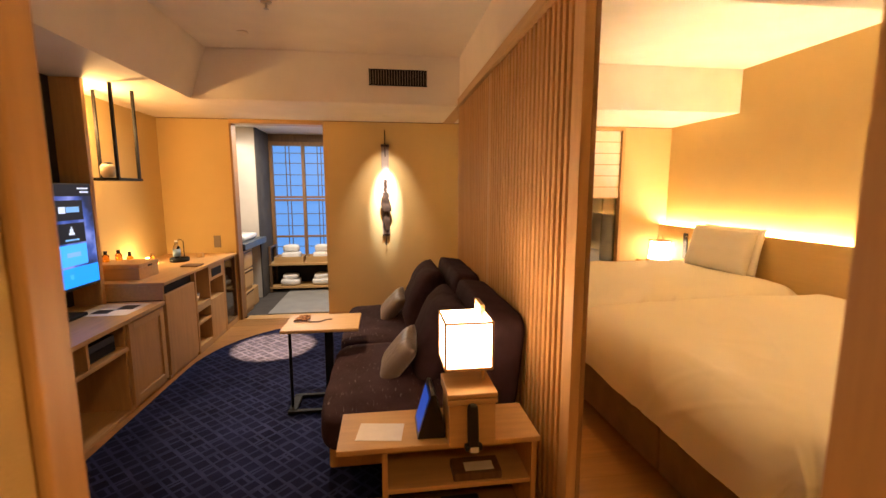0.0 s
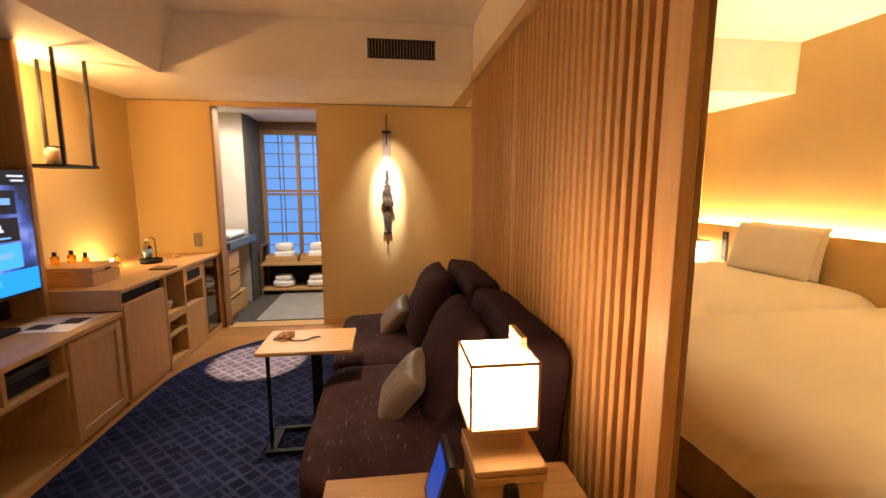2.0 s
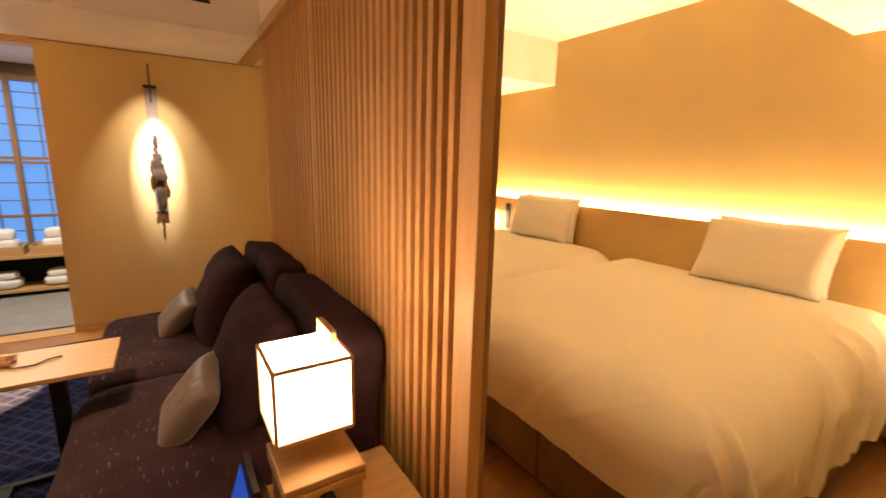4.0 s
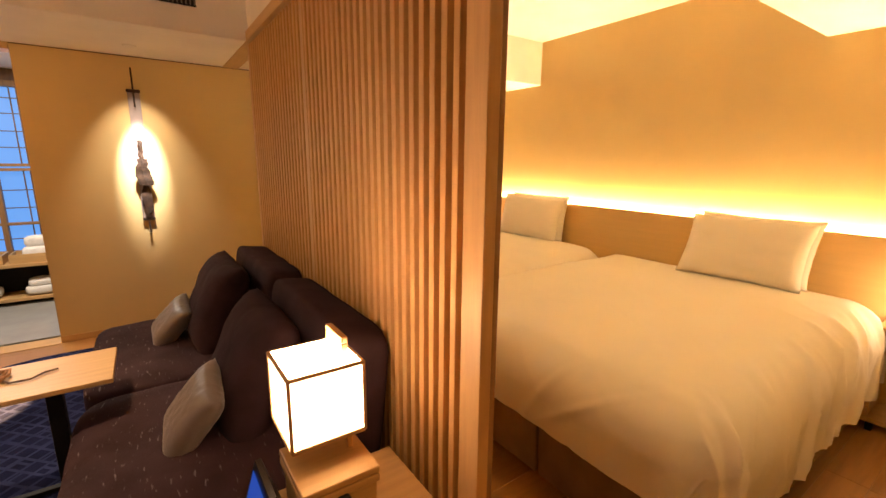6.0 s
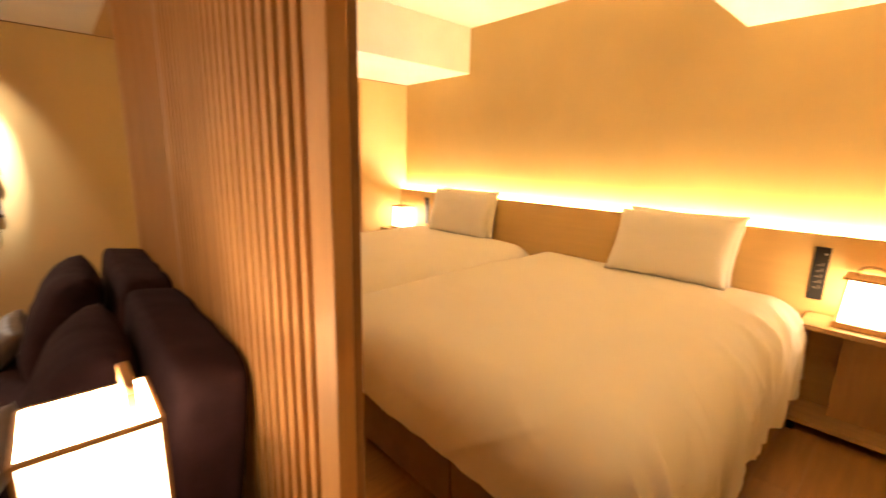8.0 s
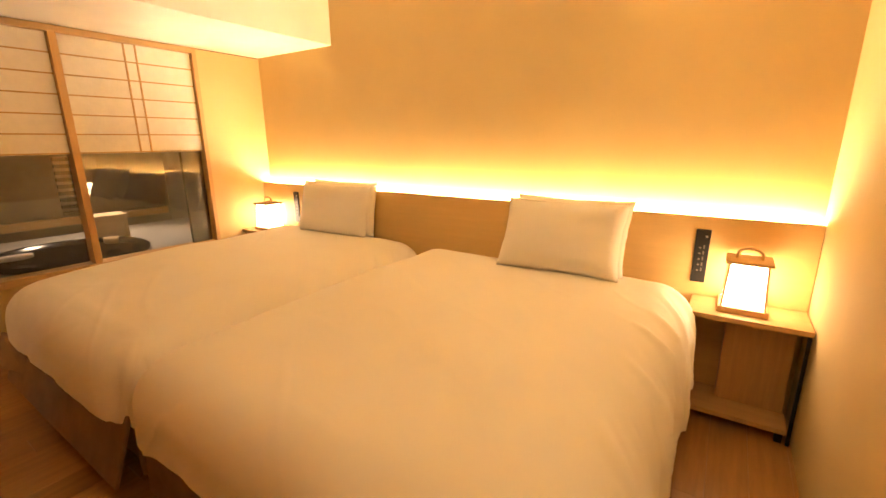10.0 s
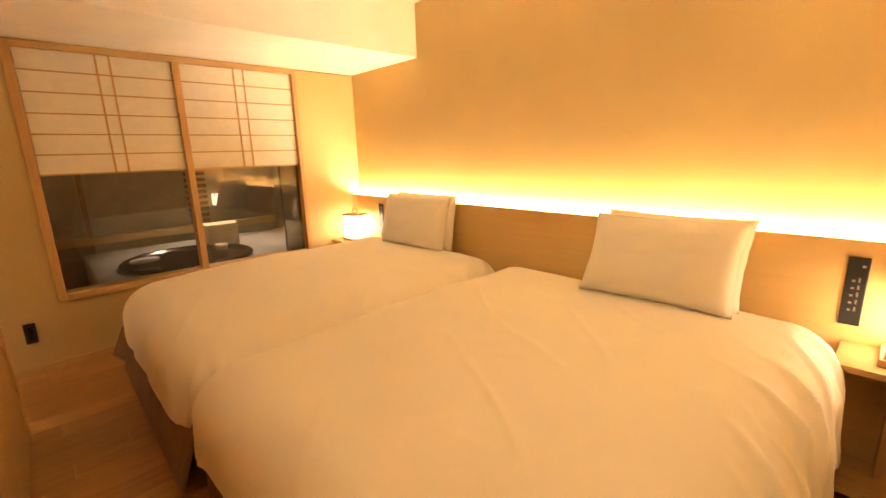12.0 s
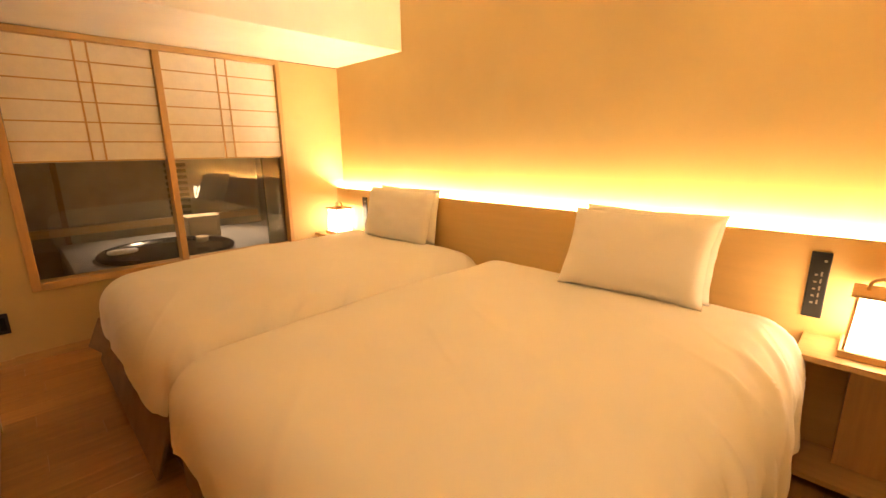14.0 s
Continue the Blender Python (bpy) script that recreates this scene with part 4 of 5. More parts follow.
_t = TVBASE.node_tree
_n = _t.nodes.new("ShaderNodeTexNoise")
_n.inputs["Scale"].default_value, _n.inputs["Detail"].default_value = 5.0, 4.0
_r = _t.nodes.new("ShaderNodeValToRGB")
_r.color_ramp.elements[0].position, _r.color_ramp.elements[1].position = 0.36, 0.64
_r.color_ramp.elements[0].color, _r.color_ramp.elements[1].color = (0.015, 0.022, 0.06, 1), (0.30, 0.36, 0.85, 1)
_m = _r.color_ramp.elements.new(0.5)
_m.color = (0.06, 0.12, 0.50, 1)
_c = _t.nodes.new("ShaderNodeTexCoord")
_t.links.new(_c.outputs["Object"], _n.inputs["Vector"])
_t.links.new(_n.outputs["Fac"], _r.inputs["Fac"])
_t.links.new(_r.outputs["Color"], _t.nodes["Principled BSDF"].inputs["Emission Color"])
TVLILAC = glow("screen_lilac", (0.13, 0.10, 0.36), 0.8)
TVPALE = glow("screen_pale_blue", (0.25, 0.55, 1.0), 1.0)
TVBLUE = glow("screen_blue", (0.01, 0.26, 0.95), 1.7)
TVSKY = glow("screen_cyan", (0.05, 0.38, 1.0), 1.5)
TVDARK = glow("screen_dark", (0.012, 0.014, 0.022), 0.8)
TVWHITE = glow("screen_white", (0.75, 0.82, 1.0), 1.2)


def scr(y0, y1, z0, z1, m, lift, name="screen_tile"):
    part(name, bx(-1.7515, -1.7505 + lift, y0, y1, z0, z1, 0), m, tv)


scr(2.20, 3.325, 0.785, 1.415, TVBASE, 0.0, "display")
scr(2.20, 3.325, 1.345, 1.415, TVDARK, 0.001)
scr(2.47, 3.325, 0.785, 0.905, TVBLUE, 0.001)
scr(2.20, 2.46, 0.785, 0.885, TVDARK, 0.001)
for k in range(4):
    scr(2.44 - 0.22 + 0.055 * k, 2.44 - 0.185 + 0.055 * k, 0.82, 0.85, TVSKY, 0.002, "screen_icon")
def icon(kind, yc, zc):
    """White pictograms on a tile: a lens, a camera, a note, a boxed arrow or a bell."""
    if kind == "lens":
        pts = [(-1.7478, yc + 0.022 * math.cos(a_), zc + 0.012 + 0.022 * math.sin(a_)) for a_ in [math.pi * k / 9 for k in range(19)]]
        part("screen_icon", tube(pts, 0.003, 6), TVWHITE, tv)
        part("screen_icon", tube([(-1.7478, yc + 0.017, zc - 0.006), (-1.7478, yc + 0.036, zc - 0.028)], 0.004, 6), TVWHITE, tv)
    elif kind == "camera":
        scr(yc - 0.075, yc - 0.025, zc - 0.022, zc + 0.02, TVWHITE, 0.0025, "screen_icon")
        scr(yc - 0.022, yc - 0.006, zc - 0.012, zc + 0.012, TVWHITE, 0.0025, "screen_icon")
        scr(yc + 0.045, yc + 0.05, zc - 0.022, zc + 0.03, TVWHITE, 0.0025, "screen_icon")
        scr(yc + 0.03, yc + 0.05, zc - 0.026, zc - 0.012, TVWHITE, 0.0025, "screen_icon")
        scr(yc + 0.05, yc + 0.065, zc + 0.012, zc + 0.024, TVWHITE, 0.0025, "screen_icon")
    elif kind == "arrow":
        for dy, dz, w_, h_ in ((-0.034, -0.028, 0.068, 0.007), (-0.034, 0.027, 0.068, 0.007), (-0.034, -0.028, 0.007, 0.062), (0.027, -0.028, 0.007, 0.062)):
            scr(yc + dy, yc + dy + w_, zc + dz, zc + dz + h_, TVWHITE, 0.0025, "screen_icon")
        bm_ = bmesh.new()
        bm_.faces.new([bm_.verts.new((-1.748, yc + dy, zc + dz)) for dy, dz in ((-0.012, -0.015), (0.016, 0.003), (-0.012, 0.021))])
        part("screen_icon", bm_, TVWHITE, tv)
    else:
        part("screen_icon", lathe((-1.7478, yc, zc - 0.022), [(0.003, 0), (0.003, 0.05)], 8), TVWHITE, tv)
        scr(yc - 0.014, yc + 0.014, zc - 0.010, zc + 0.016, TVWHITE, 0.0025, "screen_icon")
        scr(yc - 0.024, yc + 0.024, zc - 0.022, zc - 0.008, TVWHITE, 0.0025, "screen_icon")


TILES = {(0, 1): "lens", (1, 0): "bell", (1, 1): "camera", (2, 1): "arrow", (0, 2): "bell", (1, 2): "arrow", (2, 2): "bell", (0, 3): "camera", (1, 3): "lens", (2, 3): "arrow"}
for r in range(3):
    for c in range(4):
        y0_ = 3.245 - 0.262 * (c + 1) + 0.015
        z0_ = 1.198 - 0.140 * r
        yc, zc = y0_ + 0.115, z0_ + 0.072
        if (r, c) == (2, 0):
            scr(y0_, y0_ + 0.235, z0_, z0_ + 0.130, TVSKY, 0.0015)
            scr(yc - 0.06, yc + 0.06, zc - 0.018, zc + 0.010, TVPALE, 0.0025, "screen_caption")
            continue
        scr(y0_, y0_ + 0.235, z0_, z0_ + 0.122, TVLILAC if r == 0 and c else TVDARK, 0.0015)
        if (r, c) == (0, 0):
            scr(yc - 0.09, yc - 0.035, zc - 0.028, zc + 0.012, TVWHITE, 0.0025, "screen_icon")
            scr(yc - 0.028, yc + 0.085, zc - 0.024, zc + 0.010, TVPALE, 0.0025, "screen_icon")
        else:
            icon(TILES[r, c], yc, zc)
            scr(yc - 0.06, yc + 0.06, z0_ + 0.014, z0_ + 0.024, TVPALE, 0.0025, "screen_caption")
for y0_, w_ in ((2.70, 0.14), (2.90, 0.06), (3.06, 0.03)):
    scr(y0_, y0_ + w_, 0.835, 0.865, TVSKY, 0.002, "screen_caption")
for y0_, w_ in ((2.62, 0.13), (2.80, 0.17), (3.2, 0.1)):
    scr(y0_, y0_ + w_, 1.388, 1.398, TVWHITE, 0.002, "screen_caption")
    scr(y0_ + 0.02, y0_ + w_, 1.365, 1.375, TVWHITE, 0.002, "screen_caption")

FX = -1.41
low = thing("low_desk", (-1.72, 2.7, 0), "long low oak media bench with open cubbies", "cabinet", "built-in oak cabinets")
part("top", bx(-2.078, FX + 0.01, 1.65, 3.415, 0.575, 0.602, 0.003), OAK_Y, low)
part("shelf", bx(-2.06, FX, 2.25, 2.965, 0.405, 0.43, 0.003), OAK_Y, low)
part("divider", bx(-2.06, FX, 2.60, 2.62, 0.43, 0.575, 0.002), OAK_Z, low)
part("side_panel", bx(-2.06, FX, 2.225, 2.25, 0.0, 0.575, 0.002), OAK_Z, low)
part("back", bx(-2.075, -2.06, 2.25, 2.965, 0.0, 0.575, 0), OAK_Y, low)
part("floor_board", bx(-2.06, FX - 0.02, 2.25, 2.965, 0.0, 0.02, 0.002), OAK_Y, low)
nc = thing("drawer_cabinet", (-1.72, 1.95, 0), "oak drawer cabinet under the media bench", "cabinet", "built-in oak cabinets")
part("body", bx(-2.06, FX - 0.02, 1.66, 2.222, 0.0, 0.572, 0.003), OAK, nc)
for z in (0.05, 0.31):
    d = part("drawer", bx(FX - 0.018, FX, 1.67, 2.215, z, z + 0.245, 0.004), OAK_Y, nc)
    part("pull", bx(FX, FX + 0.004, 1.85, 2.03, z + 0.20, z + 0.215, 0), BLACK, d)
for y0_ in (2.30, 2.66):
    vb = thing("av_box", (-1.6, y0_ + 0.12, 0.4302), "flat black media box in the bench cubby", "device", "media boxes")
    part("body", bx(-1.85, FX - 0.04, y0_, y0_ + 0.25, 0.4305, 0.50 if y0_ < 2.5 else 0.53, 0.006), BLACKPLASTIC, vb)
    part("front", bx(FX - 0.04, FX - 0.036, y0_ + 0.01, y0_ + 0.24, 0.44, 0.49, 0.001), BLACK, vb)
c1 = thing("panel_door_cabinet", (-1.72, 3.2, 0), "oak cabinet with a framed panel door", "cabinet", "built-in oak cabinets")
part("body", bx(-2.06, FX - 0.022, 2.97, 3.42, 0.0, 0.573, 0.003), OAK_Z, c1)
d1 = part("door", bx(FX - 0.02, FX - 0.008, 2.985, 3.405, 0.035, 0.565, 0.002), OAK_Z, c1)
for a in (2.985, 3.355):
    part("stile", bx(FX - 0.008, FX, a, a + 0.05, 0.035, 0.565, 0.002), OAK_Z, d1)
for z in (0.035, 0.515):
    part("rail", bx(FX - 0.008, FX, 3.035, 3.355, z, z + 0.05, 0.002), OAK_Y, d1)
HZ = 0.733
hi = thing("high_counter", (-1.74, 4.2, 0.7), "pale oak counter top of the minibar cabinets", "counter")
part("top", bx(-2.078, FX + 0.012, 3.42, 4.94, HZ - 0.024, HZ, 0.003), OAK_Y, hi)
part("end_panel", bx(-2.06, FX - 0.003, 3.425, 3.445, 0.604, HZ - 0.025, 0.002), OAK_Y, hi)
c2 = thing("fridge_cabinet", (-1.72, 3.68, 0), "oak minibar cabinet with a black vent slot", "cabinet", "built-in oak cabinets")
part("body", bx(-2.06, FX - 0.03, 3.45, 3.935, 0.0, HZ - 0.026, 0.003), BLACK, c2, "dark carcass")
part("door", bx(FX - 0.028, FX, 3.45, 3.925, 0.03, 0.635, 0.004), OAK_Z, c2)
part("plinth", bx(FX - 0.028, FX - 0.012, 3.45, 3.925, 0.0, 0.028, 0.001), OAK_Y, c2)
c3 = thing("open_cubby_unit", (-1.72, 4.26, 0), "oak unit of open cubbies, small drawers and cups", "cabinet", "built-in oak cabinets")
part("back", bx(-2.06, -1.80, 3.94, 4.575, 0.0, HZ - 0.026, 0.002), DARKWOOD, c3)
for yy in (3.94, 4.225, 4.555):
    part("upright", bx(-1.80, FX, yy, yy + 0.02, 0.0, HZ - 0.026, 0.002), OAK_Z, c3)
for z in (0.0, 0.245, 0.36):
    part("board", bx(-1.80, FX, 3.96, 4.225, z, z + (0.06 if z != 0.245 else 0.02), 0.002), OAK_Y, c3)
part("drawer", bx(-1.80, FX, 4.245, 4.555, 0.03, 0.40, 0.004), OAK_Z, c3)
part("board", bx(-1.80, FX, 4.245, 4.555, 0.0, 0.028, 0.002), OAK_Y, c3)
dw = part("glass_drawer", bx(-1.80, FX, 4.245, 4.555, 0.57, HZ - 0.026, 0.004), OAK_Y, c3)
part("window", bx(FX, FX + 0.003, 4.285, 4.515, 0.60, 0.675, 0.001), BLACK, dw, "dark inset window")
c4_ = thing("wine_cabinet", (-1.72, 4.75, 0), "tall narrow oak cubby with a glass door and bottles", "cabinet", "built-in oak cabinets")
part("back", bx(-2.06, -1.70, 4.58, 4.935, 0.0, HZ - 0.026, 0.002), DARKPANEL, c4_)
part("upright", bx(-1.70, FX, 4.91, 4.935, 0.0, HZ - 0.026, 0.002), OAK_Z, c4_)
part("base_board", bx(-1.70, FX, 4.58, 4.91, 0.0, 0.05, 0.002), OAK_Y, c4_)
part("door_frame", bx(FX - 0.012, FX, 4.58, 4.60, 0.05, HZ - 0.026, 0.002), OAK_Z, c4_)
wdoor = part("glass_door", bx(FX - 0.010, FX - 0.006, 4.62, 4.89, 0.07, HZ - 0.046, 0), clear("smoked_glass", (0.35, 0.30, 0.26)), c4_, "smoked glass door")
wdoor.visible_shadow = False
for a, b in ((4.602, 4.62), (4.89, 4.908)):
    part("door_stile", bx(FX - 0.014, FX, a, b, 0.052, HZ - 0.028, 0.002), DARKWOOD, wdoor)
for z in (0.052, HZ - 0.046):
    part("door_rail", bx(FX - 0.014, FX, 4.62, 4.89, z, z + 0.018, 0.002), DARKWOOD, wdoor)
part("shelf", bx(-1.70, FX - 0.03, 4.602, 4.908, 0.44, 0.452, 0.001), DARKWOOD, c4_)
for k, yy in enumerate((4.68, 4.80)):
    cp = thing("bottle", (-1.52, yy, 0.051), "pale bottle standing in the narrow cubby", "bottle", "cubby bottles")
    part("body", lathe((-1.52, yy, 0.051), [(0.03, 0), (0.034, 0.01), (0.034, 0.2), (0.014, 0.27), (0.014, 0.33)], 18), CERAMIC if k == 0 else AMBERGLASS, cp, smooth=True)
    part("cap", cyl((-1.52, yy, 0.381), (-1.52, yy, 0.40), 0.016), BLACK, cp)
for k, (xx, yy) in enumerate(((-1.50, 4.02), (-1.50, 4.13), (-1.56, 4.08))):
    tagged(part("teacup", lathe((xx, yy, 0.4205), [(0.022, 0), (0.035, 0.03), (0.038, 0.065), (0.034, 0.062), (0.02, 0.01)], 20), CERAMIC, smooth=True), "small white teacup in the oak cubby", "cup", "teacups")

# things on the counter
wb = thing("tea_box", (-1.82, 3.66, HZ), "brown wooden amenity box with a lid on the counter", "box")
part("body", bx(-2.02, -1.61, 3.53, 3.80, HZ + 0.0005, HZ + 0.085, 0.005), OAK_X, wb)
part("lid", bx(-2.024, -1.606, 3.526, 3.804, HZ + 0.087, HZ + 0.118, 0.006), OAK_X, wb)
part("finger_notch", bx(-1.606, -1.604, 3.64, 3.70, HZ + 0.085, HZ + 0.097, 0), BLACK, wb)
for k, (xx, yy) in enumerate(((-1.90, 3.66), (-1.85, 3.73), (-1.80, 3.78))):
    mb = thing("small_bottle", (xx, yy, HZ + 0.118), "little dark-capped amber bottle on the wooden box", "bottle", "small bottles")
    hgt = 0.05 if k < 2 else 0.02
    part("body", lathe((xx, yy, HZ + 0.1185), [(0.02, 0), (0.022, 0.006), (0.022, hgt), (0.01, hgt + 0.008)], 18), AMBERGLASS, mb, smooth=True)
    part("cap", cyl((xx, yy, HZ + 0.127 + hgt), (xx, yy, HZ + 0.165 + hgt * 0.7), 0.012), BLACK, mb)
ob_ = thing("oil_bottle", (-1.80, 4.10, HZ), "amber glass bottle with a cork on the counter", "bottle")
part("body", lathe((-1.80, 4.10, HZ + 0.0005), [(0.026, 0), (0.03, 0.01), (0.03, 0.07), (0.014, 0.09), (0.014, 0.105)], 20), AMBERGLASS, ob_, smooth=True)
part("cork", cyl((-1.80, 4.10, HZ + 0.106), (-1.80, 4.10, HZ + 0.122), 0.013), OAK, ob_)
cd = thing("candle_light", (-1.93, 4.28, HZ), "small glowing lamp on the counter behind the bottles", "lamp")
part("bulb", lathe((-1.93, 4.28, HZ + 0.0005), [(0.022, 0), (0.025, 0.02), (0.018, 0.045), (0.006, 0.055)], 18), glow("candle_bulb", (1.0, 0.62, 0.24), 260), cd, "glowing warm bulb", True)
part("dish", lathe((-1.93, 4.28, HZ + 0.0003), [(0.036, 0), (0.036, 0.004)], 24), BLACK, cd)
ty = thing("bottle_holder", (-1.72, 4.40, HZ), "black round tray with a wire hoop on the counter", "tray")
part("tray", lathe((-1.72, 4.40, HZ + 0.0005), [(0.075, 0), (0.08, 0.01), (0.08, 0.035), (0.074, 0.035), (0.07, 0.012)], 32), BLACK, ty, smooth=True)
part("hoop", tube([(-1.66, 4.36, HZ + 0.03), (-1.665, 4.37, HZ + 0.12), (-1.675, 4.39, HZ + 0.19), (-1.71, 4.41, HZ + 0.205), (-1.74, 4.42, HZ + 0.19), (-1.76, 4.44, HZ + 0.03)], 0.004, 8), BLACK, ty, smooth=True)
wbt = thing("water_bottle", (-1.74, 4.40, HZ + 0.0135), "clear water bottle with a blue and white label", "bottle")
part("body", lathe((-1.74, 4.40, HZ + 0.0135), [(0.028, 0), (0.03, 0.01), (0.03, 0.11), (0.012, 0.15), (0.012, 0.165)], 20), CLEARPLASTIC, wbt, smooth=True)
part("label_band", lathe((-1.74, 4.40, HZ + 0.05), [(0.0308, 0), (0.0308, 0.06)], 20), mat("label_blue", (0.25, 0.42, 0.72), 0.5, 0.3, 30), wbt, smooth=True)
part("cap", cyl((-1.74, 4.40, HZ + 0.179), (-1.74, 4.40, HZ + 0.195), 0.014), WHITEPAPER, wbt)
tagged(part("note_pad", bx(-1.57, -1.43, 4.06, 4.19, HZ + 0.0005, HZ + 0.012, 0.002), DARKWOOD), "small brown leather note holder on the counter", "note pad")
tagged(part("block", bx(-1.66, -1.61, 4.62, 4.66, HZ + 0.0005, HZ + 0.045, 0.003), OAK_X), "small oak block on the counter", "block")
lf = thing("leaflet", (-1.62, 3.2, 0.6025), "white leaflet with dark photographs on the bench", "leaflet")
part("sheet", bx(-1.78, -1.46, 3.06, 3.36, 0.6025, 0.604, 0), WHITEPAPER, lf)
part("photo", bx(-1.70, -1.60, 3.11, 3.20, 0.6042, 0.605, 0), DARKPANEL, lf, "dark printed photo")
part("photo", bx(-1.60, -1.50, 3.20, 3.31, 0.6042, 0.605, 0), DARKPANEL, lf, "dark printed photo")

# hanging shelf
hs = thing("hanging_shelf", (-1.78, 3.62, 1.46), "small black shelf hung from the soffit on thin posts", "shelf")
part("board", bx(-1.93, -1.64, 3.455, 3.755, 1.45, 1.468, 0.002), BLACK, hs)
for xx, yy in ((-1.655, 3.475), (-1.655, 3.735), (-1.915, 3.735), (-1.915, 3.475)):
    part("post", bx(xx - 0.009, xx + 0.009, yy - 0.009, yy + 0.009, 1.468, LOW - 0.004, 0.001), BLACK, hs)
jar = thing("ceramic_jar", (-1.80, 3.62, 1.469), "small grey ceramic jar on the hanging shelf", "jar")
part("body", lathe((-1.80, 3.62, 1.4685), [(0.03, 0), (0.045, 0.03), (0.045, 0.08), (0.03, 0.1)], 22), BATHWALL, jar, smooth=True)
part("lid", lathe((-1.80, 3.62, 1.569), [(0.031, 0), (0.03, 0.008), (0.008, 0.014)], 22), BATHDARK, jar, smooth=True)
lamp("shelf_light", "POINT", pose(-1.90, 3.58, 1.86), 30, WARM, radius=0.025)
fx = thing("shelf_strip_light", (-2.05, 3.43, 1.6), "slim warm strip light behind the oak fin", "lamp")
part("strip", bx(-2.07, -2.05, 3.40, 3.415, 1.30, 2.05, 0.002), glow("fin_strip", (1.0, 0.64, 0.27), 16), fx)
part("channel", bx(-2.078, -2.071, 3.398, 3.42, 1.28, 2.07, 0.001), CHROME, fx)

# wall switch, vent, downlights, artwork
wsw = thing("wall_switch", (-1.58, FAR, 0.85), "taupe square wall switch beside the doorway", "switch")
part("plate", bx(-1.615, -1.545, FAR - 0.008, FAR - 0.0005, 0.79, 0.915, 0.003), PLATE, wsw)
part("rocker", bx(-1.60, -1.56, FAR - 0.011, FAR - 0.008, 0.81, 0.895, 0.002), PLATE, wsw)
vt = thing("air_vent", (0.29, 3.97, 2.31), "black louvred air vent in the plaster beam", "vent")
part("backing", bx(0.052, 0.535, 3.968, 3.9745, 2.25, 2.378, 0), BLACK, vt)
part("frame", bx(0.05, 0.537, 3.962, 3.9675, 2.372, 2.38, 0.001), BLACK, vt)
part("frame", bx(0.05, 0.537, 3.962, 3.9675, 2.248, 2.256, 0.001), BLACK, vt)
for k in range(22):
    x = 0.06 + 0.0222 * k
    part("slat", bx(x, x + 0.006, 3.958, 3.9675, 2.257, 2.371, 0), PLATE, vt)


def can(x, y_, z):
    c = thing("downlight", (x, y_, z), "small recessed ceiling downlight", "downlight", "recessed downlights")
    part("ring", lathe((x, y_, z - 0.004), [(0.028, 0), (0.04, 0.0), (0.04, 0.0038), (0.028, 0.0038)], 28), PLASTER, c, smooth=True)
    part("lens", lathe((x, y_, z - 0.0025), [(0.027, 0), (0.027, 0.002)], 24), BLACK, c)


can(0.185, 4.575, LOW)
can(-0.82, 3.60, TOP)
can(-0.48, 3.0, TOP)
# made-up fitting to go with the living room fill spot
can(-0.22, 1.38, 2.09)
can(-0.94, 6.02, 2.16)
bd = thing("downlight", (-1.62, 5.70, 2.16), "small lit recessed downlight over the vanity", "downlight", "recessed downlights")
part("ring", lathe((-1.62, 5.70, 2.156), [(0.034, 0), (0.046, 0.0), (0.046, 0.0038), (0.034, 0.0038)], 28), PLASTER, bd, smooth=True)
part("lens", lathe((-1.62, 5.70, 2.1565), [(0.033, 0), (0.033, 0.002)], 24), DOWNLIGHT, bd, "glowing white lens")

art = thing("iron_artwork", (0.175, FAR - 0.03, 1.4), "tall narrow translucent strip hanging with ragged rusted iron pieces", "artwork")
STRIP = mat("smoky_paper_strip", (0.30, 0.235, 0.21), 0.6, 0.15, 8)
part("strip", bx(0.136, 0.214, FAR - 0.016, FAR - 0.010, 0.89, 1.86, 0.002), STRIP, art, "smoky translucent backing strip")
part("hook", cyl((0.175, FAR - 0.03, 1.74), (0.175, FAR - 0.03, 2.02), 0.006, seg=10), RUST, art)
part("cap", bx(0.132, 0.218, FAR - 0.028, FAR - 0.006, 1.845, 1.868, 0.004), RUST, art)
part("foot_bar", bx(0.134, 0.216, FAR - 0.022, FAR - 0.006, 0.888, 0.908, 0.003), RUST, art)
part("pin", cyl((0.175, FAR - 0.02, 0.79), (0.175, FAR - 0.02, 0.885), 0.010, 0.004, seg=10), RUST, art)


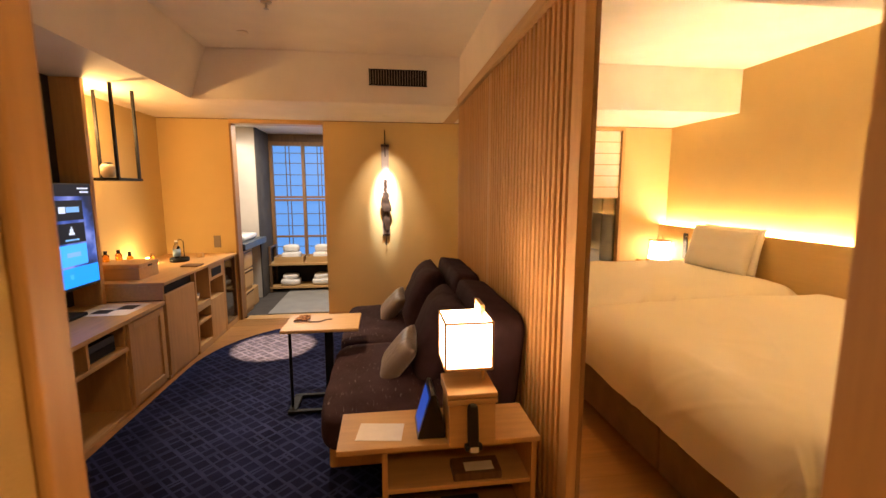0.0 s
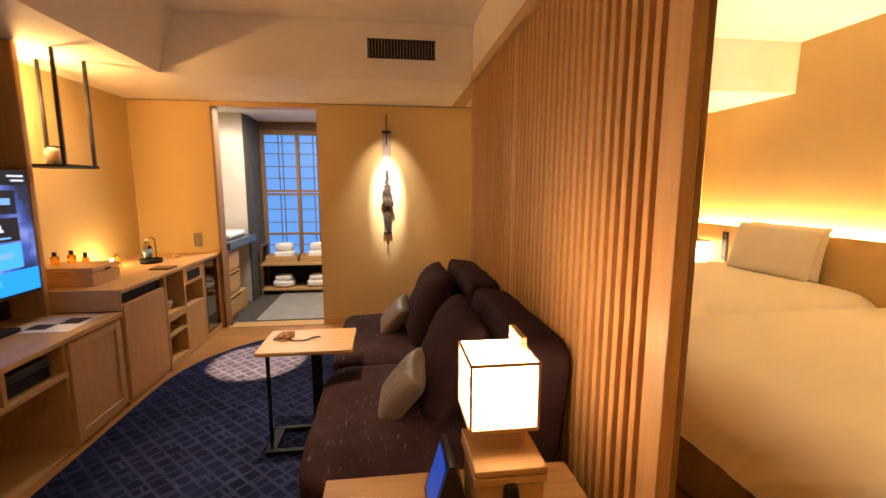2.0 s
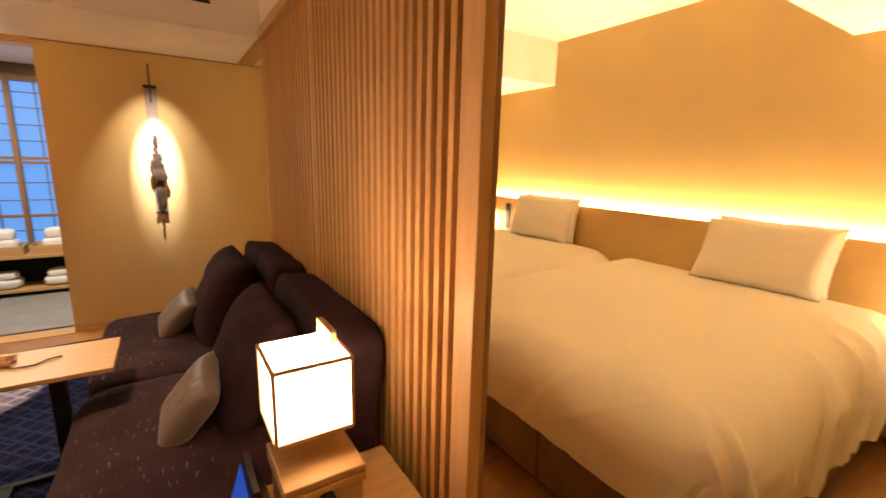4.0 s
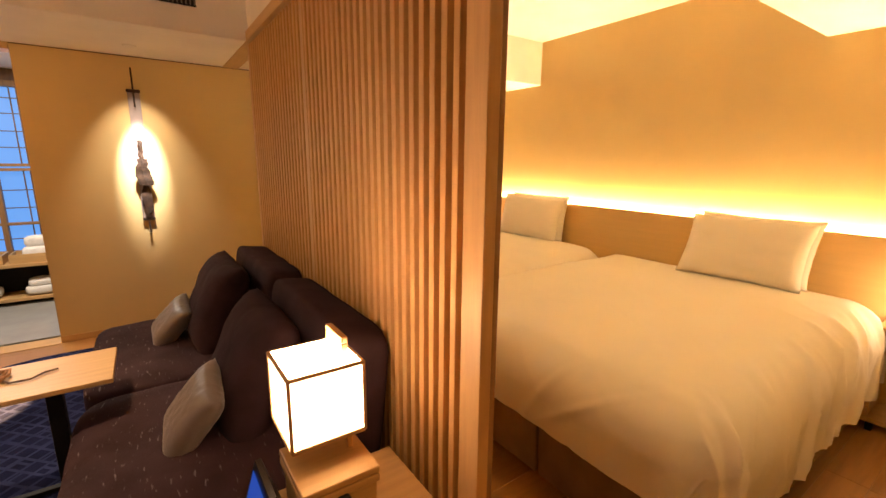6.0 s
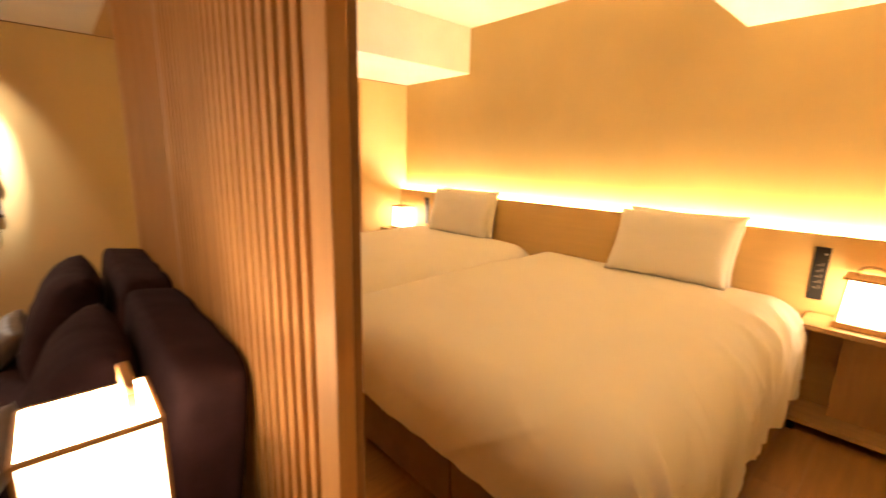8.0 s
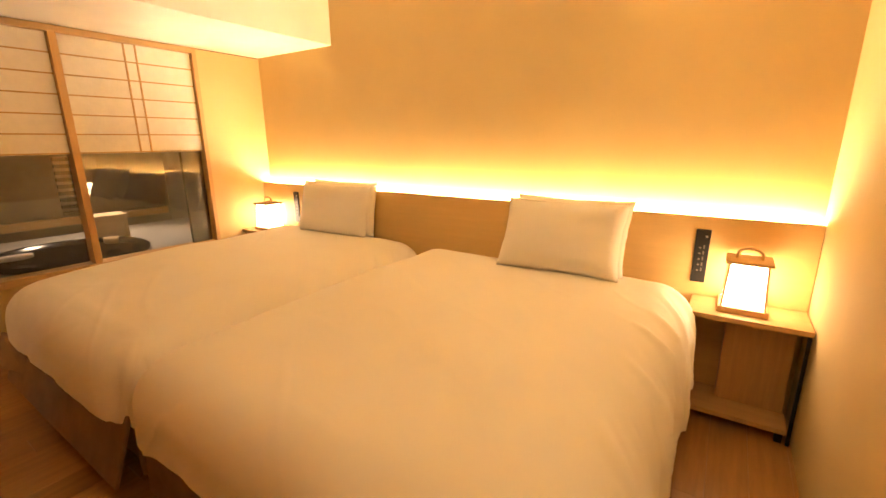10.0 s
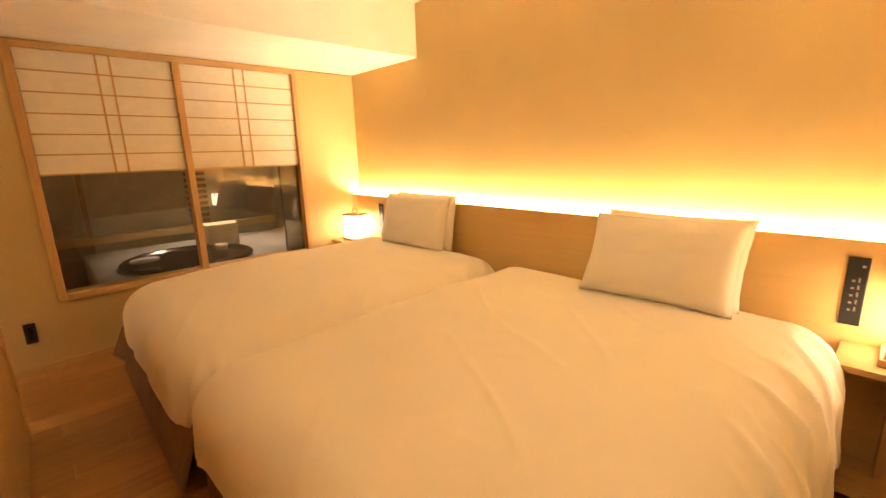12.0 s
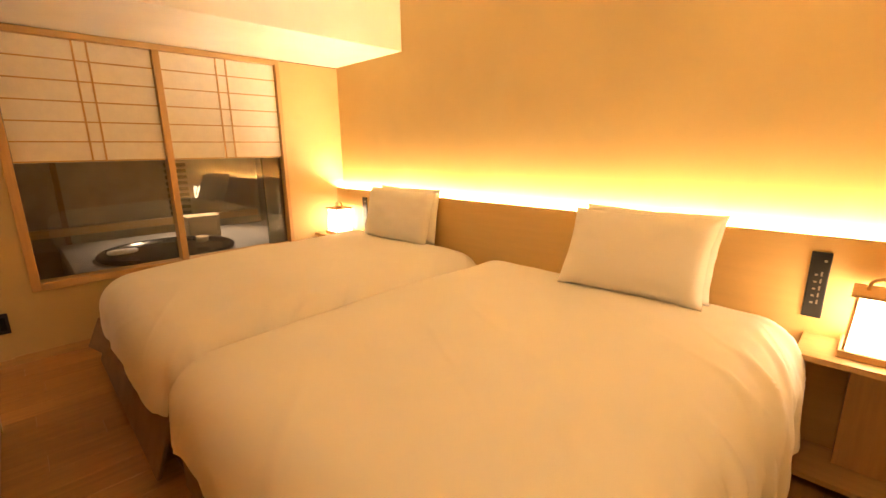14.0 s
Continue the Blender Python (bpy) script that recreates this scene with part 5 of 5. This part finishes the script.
def iron_plate(z0, z1, depth, shape, seed):
    """A thin ragged plate; shape gives its left and right reach at each share of its height."""
    bm = bmesh.new()
    n = 40
    rows = []
    for i in range(n + 1):
        k = i / n
        z = z0 + (z1 - z0) * k
        lft, rgt = shape(k)
        lft += 0.010 * noise.noise(Vector((z * 32, seed, 0))) + 0.005 * noise.noise(Vector((z * 90, seed, 3)))
        rgt += 0.010 * noise.noise(Vector((z * 32, seed, 7))) + 0.005 * noise.noise(Vector((z * 90, seed, 11)))
        yb = FAR - depth - 0.008 * noise.noise(Vector((z * 14, seed, 2)))
        rows.append([bm.verts.new((0.175 + x, y_, z)) for x, y_ in ((lft, yb), ((lft + rgt) / 2, yb - 0.006), (rgt, yb), (rgt, yb + 0.005), (lft, yb + 0.005))])
    for p_, q_ in zip(rows, rows[1:]):
        for j in range(5):
            bm.faces.new((p_[j], p_[(j + 1) % 5], q_[(j + 1) % 5], q_[j]))
    bm.faces.new(rows[0]), bm.faces.new(rows[-1])
    return bm


part("iron_shape", iron_plate(1.34, 1.50, 0.034, lambda k: (-0.016, 0.014), 1.0), RUST, art, "upright rusted tang")
part("iron_shape", iron_plate(1.16, 1.36, 0.046, lambda k: (-0.030 - 0.022 * math.sin(math.pi * min(1, k * 1.15)), 0.034 + 0.032 * (1 - k) * math.sin(math.pi * min(1.0, k + 0.32))), 4.0), RUST, art, "ragged rusted plate")
part("iron_shape", iron_plate(0.93, 1.18, 0.030, lambda k: (-0.006 - 0.024 * math.sin(math.pi * k), 0.018 + 0.020 * math.sin(math.pi * k)), 8.0), RUST, art, "long rusted shard")

# ceiling sprinkler
spk = thing("sprinkler", (-0.52, 3.06, TOP), "small metal fire sprinkler in the plaster ceiling", "sprinkler")
part("plate", lathe((-0.52, 3.06, TOP - 0.006), [(0.03, 0.0), (0.034, 0.0055), (0.01, 0.0058)], 24), CHROME, spk, smooth=True)
part("nozzle", cyl((-0.52, 3.06, TOP - 0.04), (-0.52, 3.06, TOP - 0.006), 0.007, seg=12), CHROME, spk)
part("deflector", lathe((-0.52, 3.06, TOP - 0.043), [(0.015, 0), (0.015, 0.002)], 16), CHROME, spk)

# ---- floor planks ----
plank_me = None
rng = random.Random(4)
row = 0
yy = -1.6
while yy < FAR:
    w_ = 0.15
    x = -2.08 - rng.random() * 0.9
    while x < 3.5:
        xe = x + 0.9
        living = -1.3 < x and xe < 0.75 and 2.1 < yy < 4.3
        if not living:
            if plank_me is None:
                p = part("plank", bx(x + 0.0003, xe - 0.0003, yy + 0.0003, yy + w_ - 0.0003, -0.012, 0.0, 0.0008, 1), PLANK, floor)
                plank_me, px, py = p.data, x, yy
            else:
                p = new("plank", plank_me)
                p.parent = floor
                p.location = (x - px, yy - py, 0)
        x = xe
    yy += w_
